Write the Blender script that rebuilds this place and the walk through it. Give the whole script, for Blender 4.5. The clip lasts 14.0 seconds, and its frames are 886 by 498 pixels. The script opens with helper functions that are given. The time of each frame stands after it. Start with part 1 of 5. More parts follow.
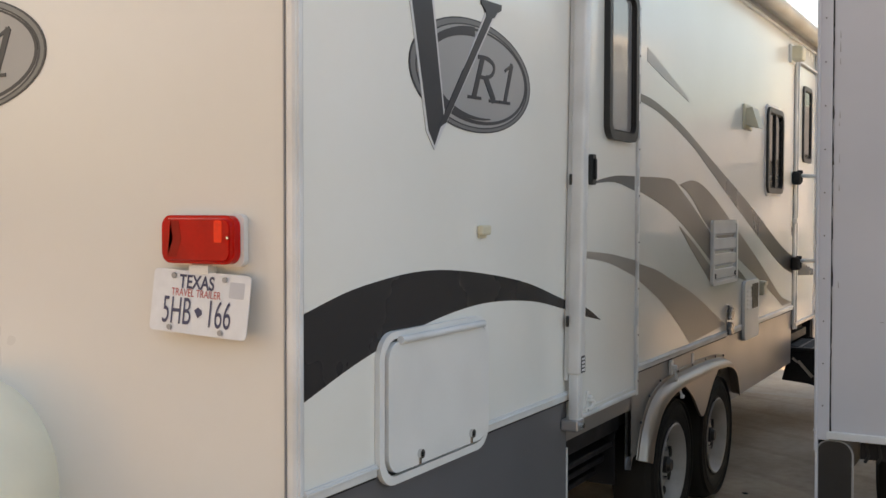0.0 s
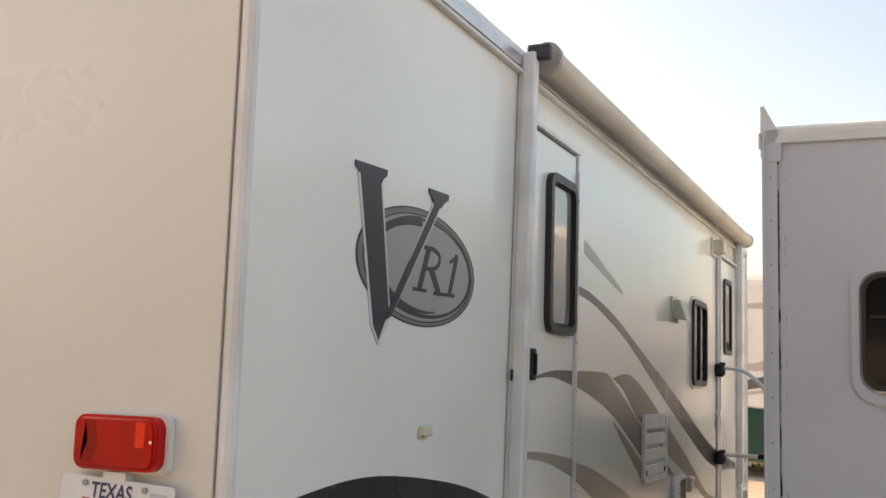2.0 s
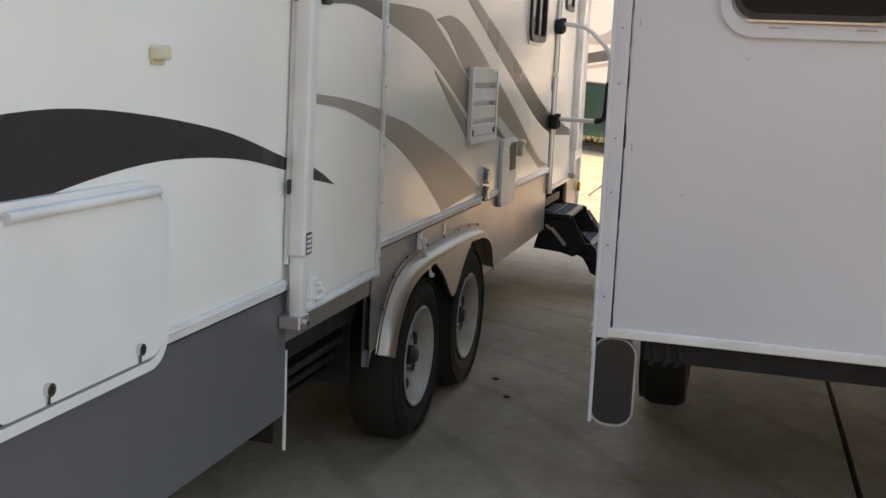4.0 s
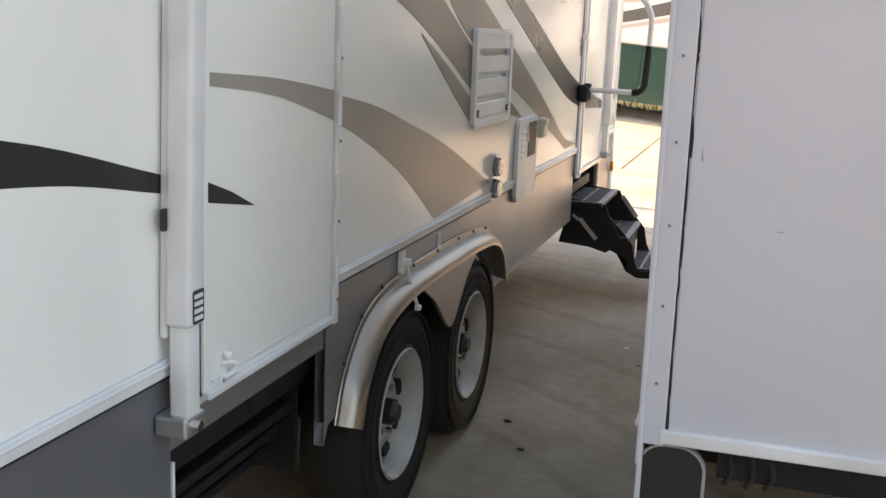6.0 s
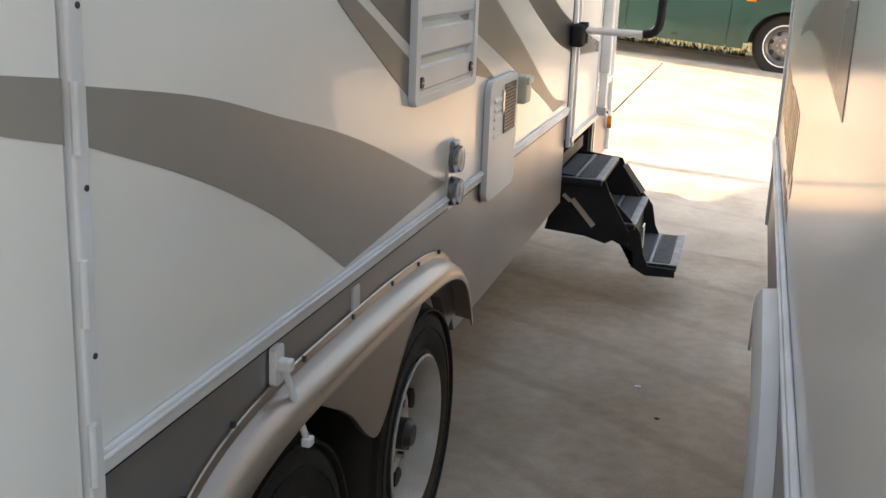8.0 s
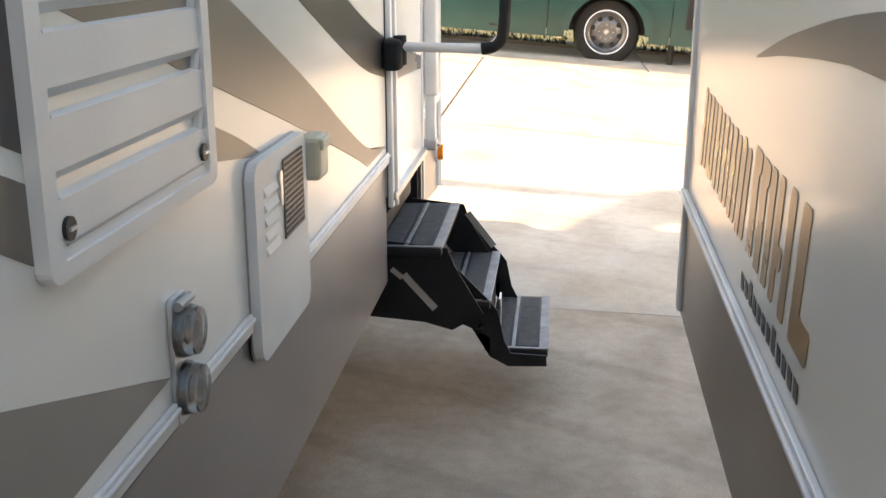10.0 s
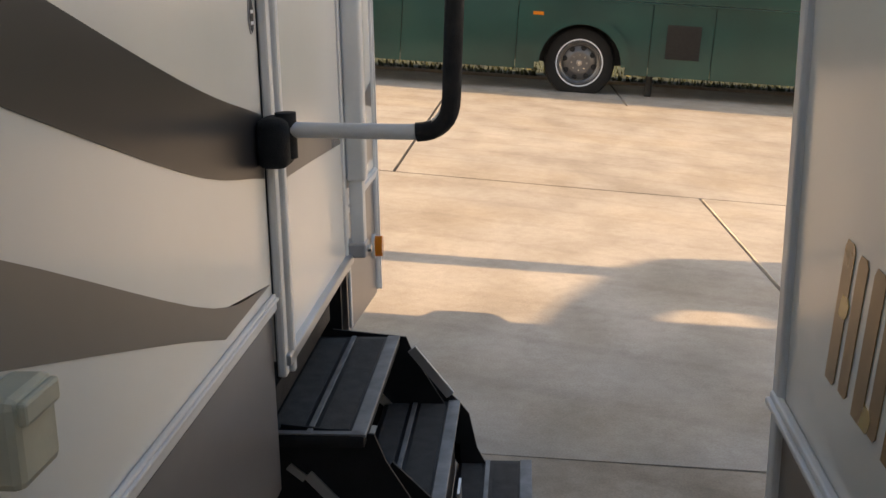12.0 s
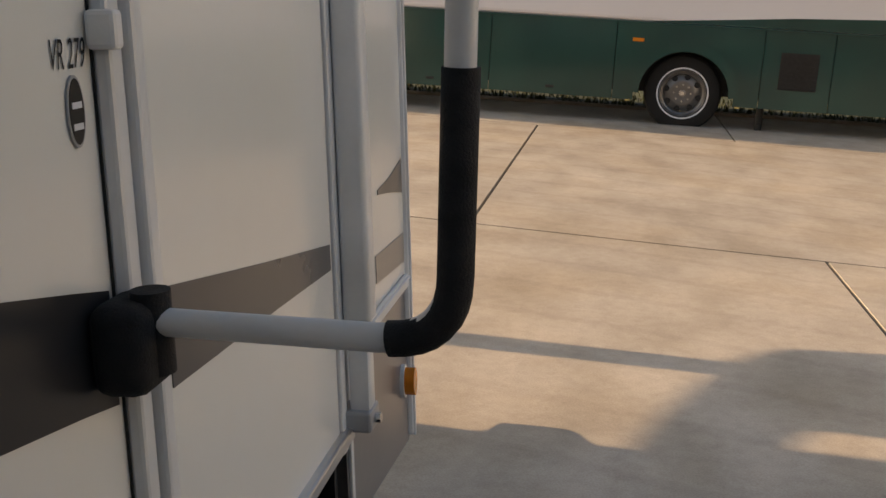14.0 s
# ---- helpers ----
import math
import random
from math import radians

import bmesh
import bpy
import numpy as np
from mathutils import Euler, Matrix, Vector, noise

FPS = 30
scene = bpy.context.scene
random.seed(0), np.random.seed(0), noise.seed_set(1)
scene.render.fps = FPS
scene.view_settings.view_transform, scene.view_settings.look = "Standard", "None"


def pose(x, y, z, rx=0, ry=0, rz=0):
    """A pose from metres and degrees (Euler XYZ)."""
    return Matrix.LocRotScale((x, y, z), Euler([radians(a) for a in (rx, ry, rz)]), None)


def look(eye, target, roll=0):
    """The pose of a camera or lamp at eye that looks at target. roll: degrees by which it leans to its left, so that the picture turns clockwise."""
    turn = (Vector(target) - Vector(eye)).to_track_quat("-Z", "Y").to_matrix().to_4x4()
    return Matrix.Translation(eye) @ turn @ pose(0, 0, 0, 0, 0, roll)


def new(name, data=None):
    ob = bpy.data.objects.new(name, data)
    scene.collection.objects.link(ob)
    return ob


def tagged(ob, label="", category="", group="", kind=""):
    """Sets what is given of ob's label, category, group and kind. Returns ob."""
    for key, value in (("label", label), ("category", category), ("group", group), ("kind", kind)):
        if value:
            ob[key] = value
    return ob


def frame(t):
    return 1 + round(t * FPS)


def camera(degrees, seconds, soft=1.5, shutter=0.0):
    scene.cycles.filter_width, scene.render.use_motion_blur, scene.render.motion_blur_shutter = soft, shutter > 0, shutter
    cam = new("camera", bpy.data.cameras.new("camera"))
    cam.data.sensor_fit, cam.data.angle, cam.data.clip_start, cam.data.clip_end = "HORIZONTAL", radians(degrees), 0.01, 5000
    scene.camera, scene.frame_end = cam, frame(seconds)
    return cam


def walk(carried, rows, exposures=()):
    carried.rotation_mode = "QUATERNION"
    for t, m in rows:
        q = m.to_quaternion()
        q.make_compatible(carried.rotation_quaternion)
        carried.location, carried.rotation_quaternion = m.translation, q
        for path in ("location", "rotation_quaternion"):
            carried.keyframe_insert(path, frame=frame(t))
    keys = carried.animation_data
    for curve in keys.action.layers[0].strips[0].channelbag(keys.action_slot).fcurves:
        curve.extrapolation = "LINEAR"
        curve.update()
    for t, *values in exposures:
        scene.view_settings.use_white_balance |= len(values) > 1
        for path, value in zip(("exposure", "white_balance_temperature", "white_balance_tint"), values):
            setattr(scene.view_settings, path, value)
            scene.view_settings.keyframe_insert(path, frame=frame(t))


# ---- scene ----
cam = camera(44.8, 14.0)
PATH = [
    (0, (0.039, 0.975, 1.54), (-0.922, 2.728, 1.471), 0.1),
    (0.5, (0.036, 0.982, 1.552), (-0.92, 2.738, 1.568), -0.2),
    (1, (0.016, 1.004, 1.573), (-0.937, 2.762, 1.622), 1.9),
    (1.5, (-0.076, 1.057, 1.601), (-1.021, 2.817, 1.7), 2.7),
    (2, (-0.144, 1.099, 1.616), (-0.949, 2.912, 1.868), 1.8),
    (2.5, (-0.252, 1.21, 1.598), (-0.883, 3.106, 1.69), 0.3),
    (3, (-0.282, 1.459, 1.54), (-0.86, 3.371, 1.439), -0.4),
    (3.5, (-0.282, 1.775, 1.488), (-0.8, 3.696, 1.285), 2.8),
    (3.7, (-0.268, 1.831, 1.47), (-0.774, 3.742, 1.167), 2.6),
    (5.8, (-0.418, 2.854, 1.496), (-1.028, 4.721, 1.116), 2.9),
    (6, (-0.448, 2.998, 1.486), (-1.006, 4.876, 1.087), 2.3),
    (6.5, (-0.571, 3.31, 1.508), (-1.105, 5.201, 1.131), 1.5),
    (7, (-0.617, 3.62, 1.479), (-1.158, 5.485, 1.001), 1.8),
    (7.2, (-0.624, 3.764, 1.476), (-1.195, 5.615, 0.978), 1.9),
    (9.3, (-0.962, 5.259, 1.478), (-1.21, 7.159, 0.905), -1.0),
    (9.5, (-0.934, 5.33, 1.449), (-1.182, 7.227, 0.869), -2.9),
    (10, (-0.952, 5.71, 1.472), (-1.155, 7.626, 0.937), -0.3),
    (10.5, (-0.94, 6.012, 1.467), (-1.24, 7.938, 1.02), -1.1),
    (11, (-0.927, 6.28, 1.494), (-1.296, 8.189, 1.025), -0.4),
    (11.5, (-0.991, 6.623, 1.47), (-1.237, 8.558, 1.03), 0.5),
    (12, (-0.975, 6.958, 1.465), (-1.128, 8.891, 0.976), -1.1),
    (12.5, (-0.903, 7.182, 1.493), (-1.245, 9.121, 1.141), -0.8),
    (13, (-0.908, 7.437, 1.455), (-1.187, 9.35, 0.943), -0.4),
    (13.5, (-0.971, 7.73, 1.506), (-1.306, 9.665, 1.13), -1.2),
    (14, (-0.959, 7.955, 1.5), (-1.288, 9.876, 1.051), -1.3),
]

# ---- light ----
EXPO = [(0.0, 2.10, 8400, 12), (2.0, 1.90, 8350, 12), (2.5, 1.85, 8350, 12), (3.5, 2.2, 8350, 12), (6.5, 2.85, 8050, 12), (7.0, 2.78, 8050, 12), (9.5, 3.4, 7900, 10), (10.0, 3.12, 7700, 10), (10.5, 2.68, 7600, 10), (11.0, 2.3, 7550, 10), (12.5, 1.32, 7350, 10), (14.0, 0.92, 7350, 10)]
walk(cam, [(t, look(eye, target, roll)) for t, eye, target, roll in PATH], EXPO)
SUN_EL, SUN_DIR = 19.0, Vector((0.99, -0.13, 0)).normalized()   # the way the shadows fall
world = bpy.data.worlds.new("world")
scene.world = world
world.use_nodes = True
wn = world.node_tree
sky = wn.nodes.new("ShaderNodeTexSky")
sky.sky_type = "NISHITA"
sky.sun_disc = False
sky.sun_elevation = radians(SUN_EL)
sky.sun_rotation = math.atan2(-SUN_DIR.x, -SUN_DIR.y)
sky.air_density, sky.dust_density, sky.ozone_density = 0.9, 4.0, 0.7
bg = wn.nodes["Background"]
bg.inputs["Strength"].default_value = 0.115
wn.links.new(sky.outputs["Color"], bg.inputs["Color"])
sun_data = bpy.data.lights.new("sun", "SUN")
sun_data.energy, sun_data.angle, sun_data.color = 4.6, radians(0.4), (1.0, 0.67, 0.39)
sun = new("sun", sun_data)
sun.matrix_world = look((-20, 5, 12), Vector((-20, 5, 12)) + SUN_DIR * math.cos(radians(SUN_EL)) - Vector((0, 0, math.sin(radians(SUN_EL)))))


# ---- materials ----
def paint(name, color, rough=0.5, metal=0.0, vary=0.06, scale=3.0, bump=0.0, bscale=60.0, coat=0.0, tint=None, streak=0.0):
    """Two scales of colour variation, roughness variation and a fine bump."""
    m = bpy.data.materials.new(name)
    m.use_nodes = True
    nt = m.node_tree
    p = nt.nodes["Principled BSDF"]
    tc = nt.nodes.new("ShaderNodeTexCoord")
    src = tc.outputs["Object"]
    if streak:
        mp = nt.nodes.new("ShaderNodeMapping")
        mp.inputs["Scale"].default_value = (1, 1, streak)
        nt.links.new(src, mp.inputs["Vector"])
        src = mp.outputs["Vector"]
    n1 = nt.nodes.new("ShaderNodeTexNoise")
    soft = scale <= 6
    n1.inputs["Scale"].default_value, n1.inputs["Detail"].default_value = scale, 1.0 if soft else 6
    n2 = nt.nodes.new("ShaderNodeTexNoise")
    n2.inputs["Scale"].default_value, n2.inputs["Detail"].default_value = scale * 14, 1.0 if soft else 4
    nt.links.new(src, n1.inputs["Vector"])
    nt.links.new(src, n2.inputs["Vector"])
    add = nt.nodes.new("ShaderNodeMath")
    add.operation = "MULTIPLY_ADD"
    nt.links.new(n2.outputs["Fac"], add.inputs[0])
    add.inputs[1].default_value = 0.10 if soft else 0.22
    nt.links.new(n1.outputs["Fac"], add.inputs[2])
    ramp = nt.nodes.new("ShaderNodeValToRGB")
    lo = tint if tint else tuple(c * (1 - vary * 2) for c in color)
    hi = tuple(min(1, c * (1 + vary)) for c in color)
    ramp.color_ramp.elements[0].position, ramp.color_ramp.elements[0].color = 0.20, (*lo, 1)
    ramp.color_ramp.elements[1].position, ramp.color_ramp.elements[1].color = 0.85, (*hi, 1)
    nt.links.new(add.outputs[0], ramp.inputs["Fac"])
    nt.links.new(ramp.outputs["Color"], p.inputs["Base Color"])
    mr = nt.nodes.new("ShaderNodeMapRange")
    mr.inputs["From Min"].default_value, mr.inputs["From Max"].default_value = 0.1, 1.0
    mr.inputs["To Min"].default_value, mr.inputs["To Max"].default_value = min(1, rough * 1.2), rough * 0.85
    nt.links.new(add.outputs[0], mr.inputs["Value"])
    nt.links.new(mr.outputs["Result"], p.inputs["Roughness"])
    p.inputs["Metallic"].default_value = metal
    p.inputs["Coat Weight"].default_value = coat
    p.inputs["Coat Roughness"].default_value = 0.08
    if bump:
        nb = nt.nodes.new("ShaderNodeTexNoise")
        nb.inputs["Scale"].default_value, nb.inputs["Detail"].default_value = bscale, 5 if bscale > 20 else 1.0
        nt.links.new(tc.outputs["Object"], nb.inputs["Vector"])
        b = nt.nodes.new("ShaderNodeBump")
        b.inputs["Strength"].default_value, b.inputs["Distance"].default_value = bump, 0.01
        nt.links.new(nb.outputs["Fac"], b.inputs["Height"])
        nt.links.new(b.outputs["Normal"], p.inputs["Normal"])
    return m


WHITE = paint("white_gelcoat", (0.83, 0.83, 0.80), 0.24, vary=0.03, scale=1.3, bump=0.16, bscale=2.0, coat=0.35, tint=(0.76, 0.755, 0.71))
# The side gelcoat again, toned down in colour for the shaded rear wall
REARW = paint("shaded_gelcoat", (0.73, 0.72, 0.70), 0.28, vary=0.04, scale=1.0, bump=0.12, bscale=1.4, coat=0.2, tint=(0.67, 0.655, 0.62))
# White for the far trailer's rear, its bluish shade mixed into the colour
DIMW = paint("dim_white", (0.57, 0.58, 0.63), 0.42, vary=0.03, scale=1.6, bump=0.08, bscale=4, tint=(0.51, 0.52, 0.56))
TRIMW = paint("white_trim", (0.74, 0.75, 0.76), 0.35, vary=0.05, scale=6, tint=(0.56, 0.56, 0.55))
PLASTIC = paint("white_plastic", (0.76, 0.76, 0.75), 0.38, vary=0.04, scale=5, bump=0.05, bscale=150)
IVORY = paint("yellowed_plastic", (0.62, 0.58, 0.44), 0.45, vary=0.08, scale=9)
SKIRT = paint("silver_skirt", (0.30, 0.29, 0.29), 0.30, metal=0.55, vary=0.05, scale=2, bump=0.03, bscale=3, tint=(0.24, 0.23, 0.225))
SKIRTD = paint("grey_skirt", (0.14, 0.14, 0.152), 0.38, metal=0.2, vary=0.05, scale=2)
FLARE = paint("silver_fender", (0.37, 0.315, 0.265), 0.30, metal=0.75, vary=0.02, scale=1.5)
CHAR = paint("charcoal_vinyl", (0.032, 0.029, 0.029), 0.26, vary=0.05, scale=1, tint=(0.028, 0.026, 0.026))
SLATE = paint("slate_vinyl", (0.12, 0.118, 0.118), 0.28, vary=0.12, scale=1.5, tint=(0.07, 0.068, 0.07))
TAUPE = paint("taupe_vinyl", (0.20, 0.175, 0.15), 0.3, vary=0.08, scale=1.5, tint=(0.15, 0.132, 0.115))
LTAUPE = paint("light_taupe_vinyl", (0.31, 0.285, 0.255), 0.3, vary=0.06, scale=1.5, tint=(0.25, 0.23, 0.21))
FAINT = paint("faint_vinyl", (0.50, 0.485, 0.465), 0.3, vary=0.05, scale=1.5)
LOGOG = paint("logo_grey_vinyl", (0.33, 0.33, 0.335), 0.3, vary=0.05, scale=3)
CREAM = paint("cream_vinyl", (0.84, 0.81, 0.68), 0.5, vary=0.04, scale=5, bump=0.1, bscale=30)
LOGOL = paint("logo_pale_edge", (0.58, 0.58, 0.59), 0.3, vary=0.03, scale=3)
LOGOM = paint("logo_mid_vinyl", (0.17, 0.172, 0.176), 0.3, vary=0.12, scale=4)
LOGOD = paint("logo_dark_vinyl", (0.050, 0.051, 0.058), 0.3, vary=0.1, scale=3)
BRONZE = paint("bronze_vinyl", (0.36, 0.225, 0.095), 0.28, metal=0.2, vary=0.12, scale=4)
GOLD = paint("gold_vinyl", (0.62, 0.45, 0.17), 0.25, metal=0.3, vary=0.1, scale=6)
BLACKP = paint("black_plastic", (0.018, 0.018, 0.019), 0.45, vary=0.15, scale=9)
BLACKS = paint("black_steel", (0.014, 0.014, 0.016), 0.5, metal=0.2, vary=0.25, scale=12, bump=0.15, bscale=220)
GRIT = paint("step_grit", (0.036, 0.037, 0.040), 0.7, vary=0.15, scale=30, bump=0.5, bscale=900)
WORN = paint("worn_step_metal", (0.22, 0.22, 0.225), 0.5, metal=0.5, vary=0.25, scale=18)
RUBBER = paint("tyre_rubber", (0.014, 0.0135, 0.013), 0.72, vary=0.3, scale=6, bump=0.2, bscale=120, tint=(0.022, 0.020, 0.018))
RIMW = paint("rim_white", (0.44, 0.44, 0.45), 0.45, vary=0.1, scale=9, tint=(0.26, 0.245, 0.225))
RIMD = paint("dull_steel_rim", (0.20, 0.19, 0.18), 0.35, metal=0.6, vary=0.2, scale=6)
CHROME = paint("chrome", (0.62, 0.62, 0.62), 0.18, metal=1.0, vary=0.1, scale=8)
ALU = paint("bare_aluminium", (0.62, 0.62, 0.63), 0.32, metal=0.9, vary=0.08, scale=5)
FOAM = paint("foam_sleeve", (0.012, 0.012, 0.013), 0.85, vary=0.2, scale=30, bump=0.3, bscale=400)
AWN = paint("awning_cloth", (0.60, 0.58, 0.53), 0.7, vary=0.15, scale=2.0, bump=0.5, bscale=6, tint=(0.42, 0.39, 0.34))
PLATE = paint("plate_white", (0.72, 0.73, 0.76), 0.35, vary=0.05, scale=30)
NAVY = paint("plate_navy", (0.03, 0.035, 0.10), 0.4, vary=0.1, scale=9)
REDINK = paint("plate_red", (0.45, 0.05, 0.05), 0.4, vary=0.1, scale=9)
GREEN = paint("coach_green", (0.013, 0.066, 0.056), 0.18, metal=0.15, vary=0.1, scale=1.2, coat=0.4, tint=(0.011, 0.042, 0.037))
COACHW = paint("coach_white", (0.72, 0.70, 0.72), 0.25, vary=0.03, scale=0.8, coat=0.3)
MAUVE = paint("coach_mauve_vinyl", (0.45, 0.40, 0.39), 0.3, vary=0.05, scale=1)
DIRTY = paint("dirty_underside", (0.05, 0.046, 0.04), 0.8, vary=0.3, scale=5, bump=0.3, bscale=80)
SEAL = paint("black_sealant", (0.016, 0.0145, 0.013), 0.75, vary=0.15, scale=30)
GRASS = paint("grass", (0.040, 0.056, 0.020), 0.9, vary=0.35, scale=5)
YELLOW = paint("yellow_paint", (0.65, 0.52, 0.20), 0.7, vary=0.2, scale=20)


def fade(name, c0, c1, y0, y1, rough=0.28):
    """Vinyl printed with a fade from c0 to c1 along the trailer's length."""
    m = paint(name, c0, rough, vary=0.05, scale=1.5)
    nt = m.node_tree
    p = nt.nodes["Principled BSDF"]
    tc = nt.nodes.new("ShaderNodeTexCoord")
    sep = nt.nodes.new("ShaderNodeSeparateXYZ")
    nt.links.new(tc.outputs["Object"], sep.inputs[0])
    mr = nt.nodes.new("ShaderNodeMapRange")
    mr.interpolation_type = "SMOOTHSTEP"
    mr.inputs["From Min"].default_value, mr.inputs["From Max"].default_value = y0, y1
    nt.links.new(sep.outputs["Y"], mr.inputs["Value"])
    mx = nt.nodes.new("ShaderNodeMix")
    mx.data_type = "RGBA"
    mx.inputs["A"].default_value, mx.inputs["B"].default_value = (*c0, 1), (*c1, 1)
    nt.links.new(mr.outputs["Result"], mx.inputs["Factor"])
    nt.links.new(mx.outputs["Result"], p.inputs["Base Color"])
    return m


FADES = fade("slate_fade_vinyl", (0.150, 0.140, 0.130), (0.026, 0.026, 0.028), 6.6, 8.7)
FADEB = fade("taupe_fade_vinyl", (0.175, 0.155, 0.135), (0.050, 0.049, 0.050), 6.0, 6.9)


def clear(name, color, rough, trans, emit=0.0):
    m = paint(name, color, rough, vary=0.03, scale=4)
    p = m.node_tree.nodes["Principled BSDF"]
    p.inputs["Transmission Weight"].default_value = trans
    p.inputs["IOR"].default_value = 1.45
    return m


DARKGLASS = paint("dark_glass", (0.010, 0.011, 0.012), 0.06, vary=0.1, scale=2)
DARKGLASS.node_tree.nodes["Principled BSDF"].inputs["Specular IOR Level"].default_value = 0.3
SHADED = paint("blind_behind_glass", (0.30, 0.30, 0.30), 0.12, vary=0.15, scale=2, coat=0.6)
REDLENS = paint("red_lens", (0.52, 0.006, 0.005), 0.16, vary=0.2, scale=7, bump=0.15, bscale=16)
REDDIM = paint("red_dim", (0.30, 0.004, 0.003), 0.2, vary=0.1, scale=20)
REDHOT = paint("red_glint", (0.95, 0.05, 0.02), 0.2, vary=0.1, scale=60)
for mat, level in ((REDLENS, 0.22), (REDDIM, 0.2), (REDHOT, 0.2), (CHAR, 0.22), (LOGOD, 0.25), (SLATE, 0.3), (FADES, 0.3), (SKIRTD, 0.3), (RUBBER, 0.25), (BLACKS, 0.3), (DIRTY, 0.2)):
    mat.node_tree.nodes["Principled BSDF"].inputs["Specular IOR Level"].default_value = level
AMBER = clear("amber_lens", (0.80, 0.26, 0.02), 0.12, 0.25)
CLEARP = clear("clear_cover", (0.80, 0.80, 0.80), 0.08, 0.92)


def concrete(name, base, dark, warm, stained, marks):
    m = bpy.data.materials.new(name)
    m.use_nodes = True
    nt = m.node_tree
    p = nt.nodes["Principled BSDF"]
    tc = nt.nodes.new("ShaderNodeTexCoord")

    def noisy(scale, detail, stretch=(1, 1, 1)):
        mp = nt.nodes.new("ShaderNodeMapping")
        mp.inputs["Scale"].default_value = stretch
        nt.links.new(tc.outputs["Object"], mp.inputs["Vector"])
        n = nt.nodes.new("ShaderNodeTexNoise")
        n.inputs["Scale"].default_value, n.inputs["Detail"].default_value = scale, detail
        nt.links.new(mp.outputs["Vector"], n.inputs["Vector"])
        return n.outputs["Fac"]

    def ramp(fac, stops):
        r = nt.nodes.new("ShaderNodeValToRGB")
        r.color_ramp.elements[0].position, r.color_ramp.elements[0].color = stops[0][0], (*stops[0][1], 1)
        r.color_ramp.elements[1].position, r.color_ramp.elements[1].color = stops[1][0], (*stops[1][1], 1)
        nt.links.new(fac, r.inputs["Fac"])
        return r.outputs["Color"]

    def mix(a, b, fac, mode="MULTIPLY"):
        x = nt.nodes.new("ShaderNodeMix")
        x.data_type, x.blend_type = "RGBA", mode
        x.inputs["Factor"].default_value = fac
        nt.links.new(a, x.inputs["A"])
        nt.links.new(b, x.inputs["B"])
        return x.outputs["Result"]

    big = ramp(noisy(0.55, 6), [(0.32, dark), (0.68, base)])
    stain = ramp(noisy(2.0, 8, (1.25, 0.8, 1)), [(0.30, (0.60, 0.57, 0.52)), (0.62, (1, 1, 1))])
    sweep = ramp(noisy(4, 4, (0.6, 3.0, 1)), [(0.25, (0.86, 0.85, 0.84)), (0.7, (1, 1, 1))])
    grain = ramp(noisy(140, 4), [(0.25, (0.74, 0.73, 0.72)), (0.65, (1, 1, 1))])
    warmth = ramp(noisy(0.9, 5), [(0.45, (1, 1, 1)), (0.8, warm)])
    mottle = ramp(noisy(17, 9), [(0.30, (0.80, 0.79, 0.77)), (0.60, (1, 1, 1))])
    # rolled tyre marks: thin far-spaced arcs broken by noise
    mp = nt.nodes.new("ShaderNodeMapping")
    mp.inputs["Location"].default_value = (4.2, -3.5, 0)
    nt.links.new(tc.outputs["Object"], mp.inputs["Vector"])
    wv = nt.nodes.new("ShaderNodeTexWave")
    wv.wave_type, wv.rings_direction = "RINGS", "Z"
    wv.inputs["Scale"].default_value, wv.inputs["Distortion"].default_value = 0.62, 1.6
    wv.inputs["Detail"].default_value, wv.inputs["Detail Scale"].default_value = 2, 0.35
    nt.links.new(mp.outputs["Vector"], wv.inputs["Vector"])
    arc = ramp(wv.outputs["Fac"], [(0.90, (1, 1, 1)), (0.985, (0.62, 0.60, 0.58))])
    c = mix(big, stain, stained)
    c = mix(c, mottle, 0.75 if stained > 0.7 else 0.5)
    c = mix(c, arc, marks)
    c = mix(c, sweep, 0.08)
    c = mix(c, grain, 0.8)
    c = mix(c, warmth, 1.0)
    nt.links.new(c, p.inputs["Base Color"])
    p.inputs["Roughness"].default_value = 0.82
    b = nt.nodes.new("ShaderNodeBump")
    b.inputs["Strength"].default_value, b.inputs["Distance"].default_value = 0.25, 0.004
    nt.links.new(noisy(220, 5), b.inputs["Height"])
    nt.links.new(b.outputs["Normal"], p.inputs["Normal"])
    return m


CONC = concrete("concrete", (0.47, 0.445, 0.405), (0.40, 0.375, 0.34), (1.0, 0.93, 0.82), 0.60, 0.18)
CONCD = concrete("aged_concrete", (0.47, 0.41, 0.345), (0.35, 0.305, 0.25), (1.0, 0.93, 0.84), 0.8, 0.36)


# ---- mesh helpers ----
def part(name, bm, material, parent=None, label="", smooth=False):
    me = bpy.data.meshes.new(name)
    bmesh.ops.recalc_face_normals(bm, faces=bm.faces)
    bm.to_mesh(me)
    bm.free()
    me.materials.append(material)
    if smooth:
        for f in me.polygons:
            f.use_smooth = True
        me.set_sharp_from_angle(angle=radians(35))
    ob = new(name, me)
    if parent:
        ob.parent = parent
    if label:
        ob["label"] = label
    return ob


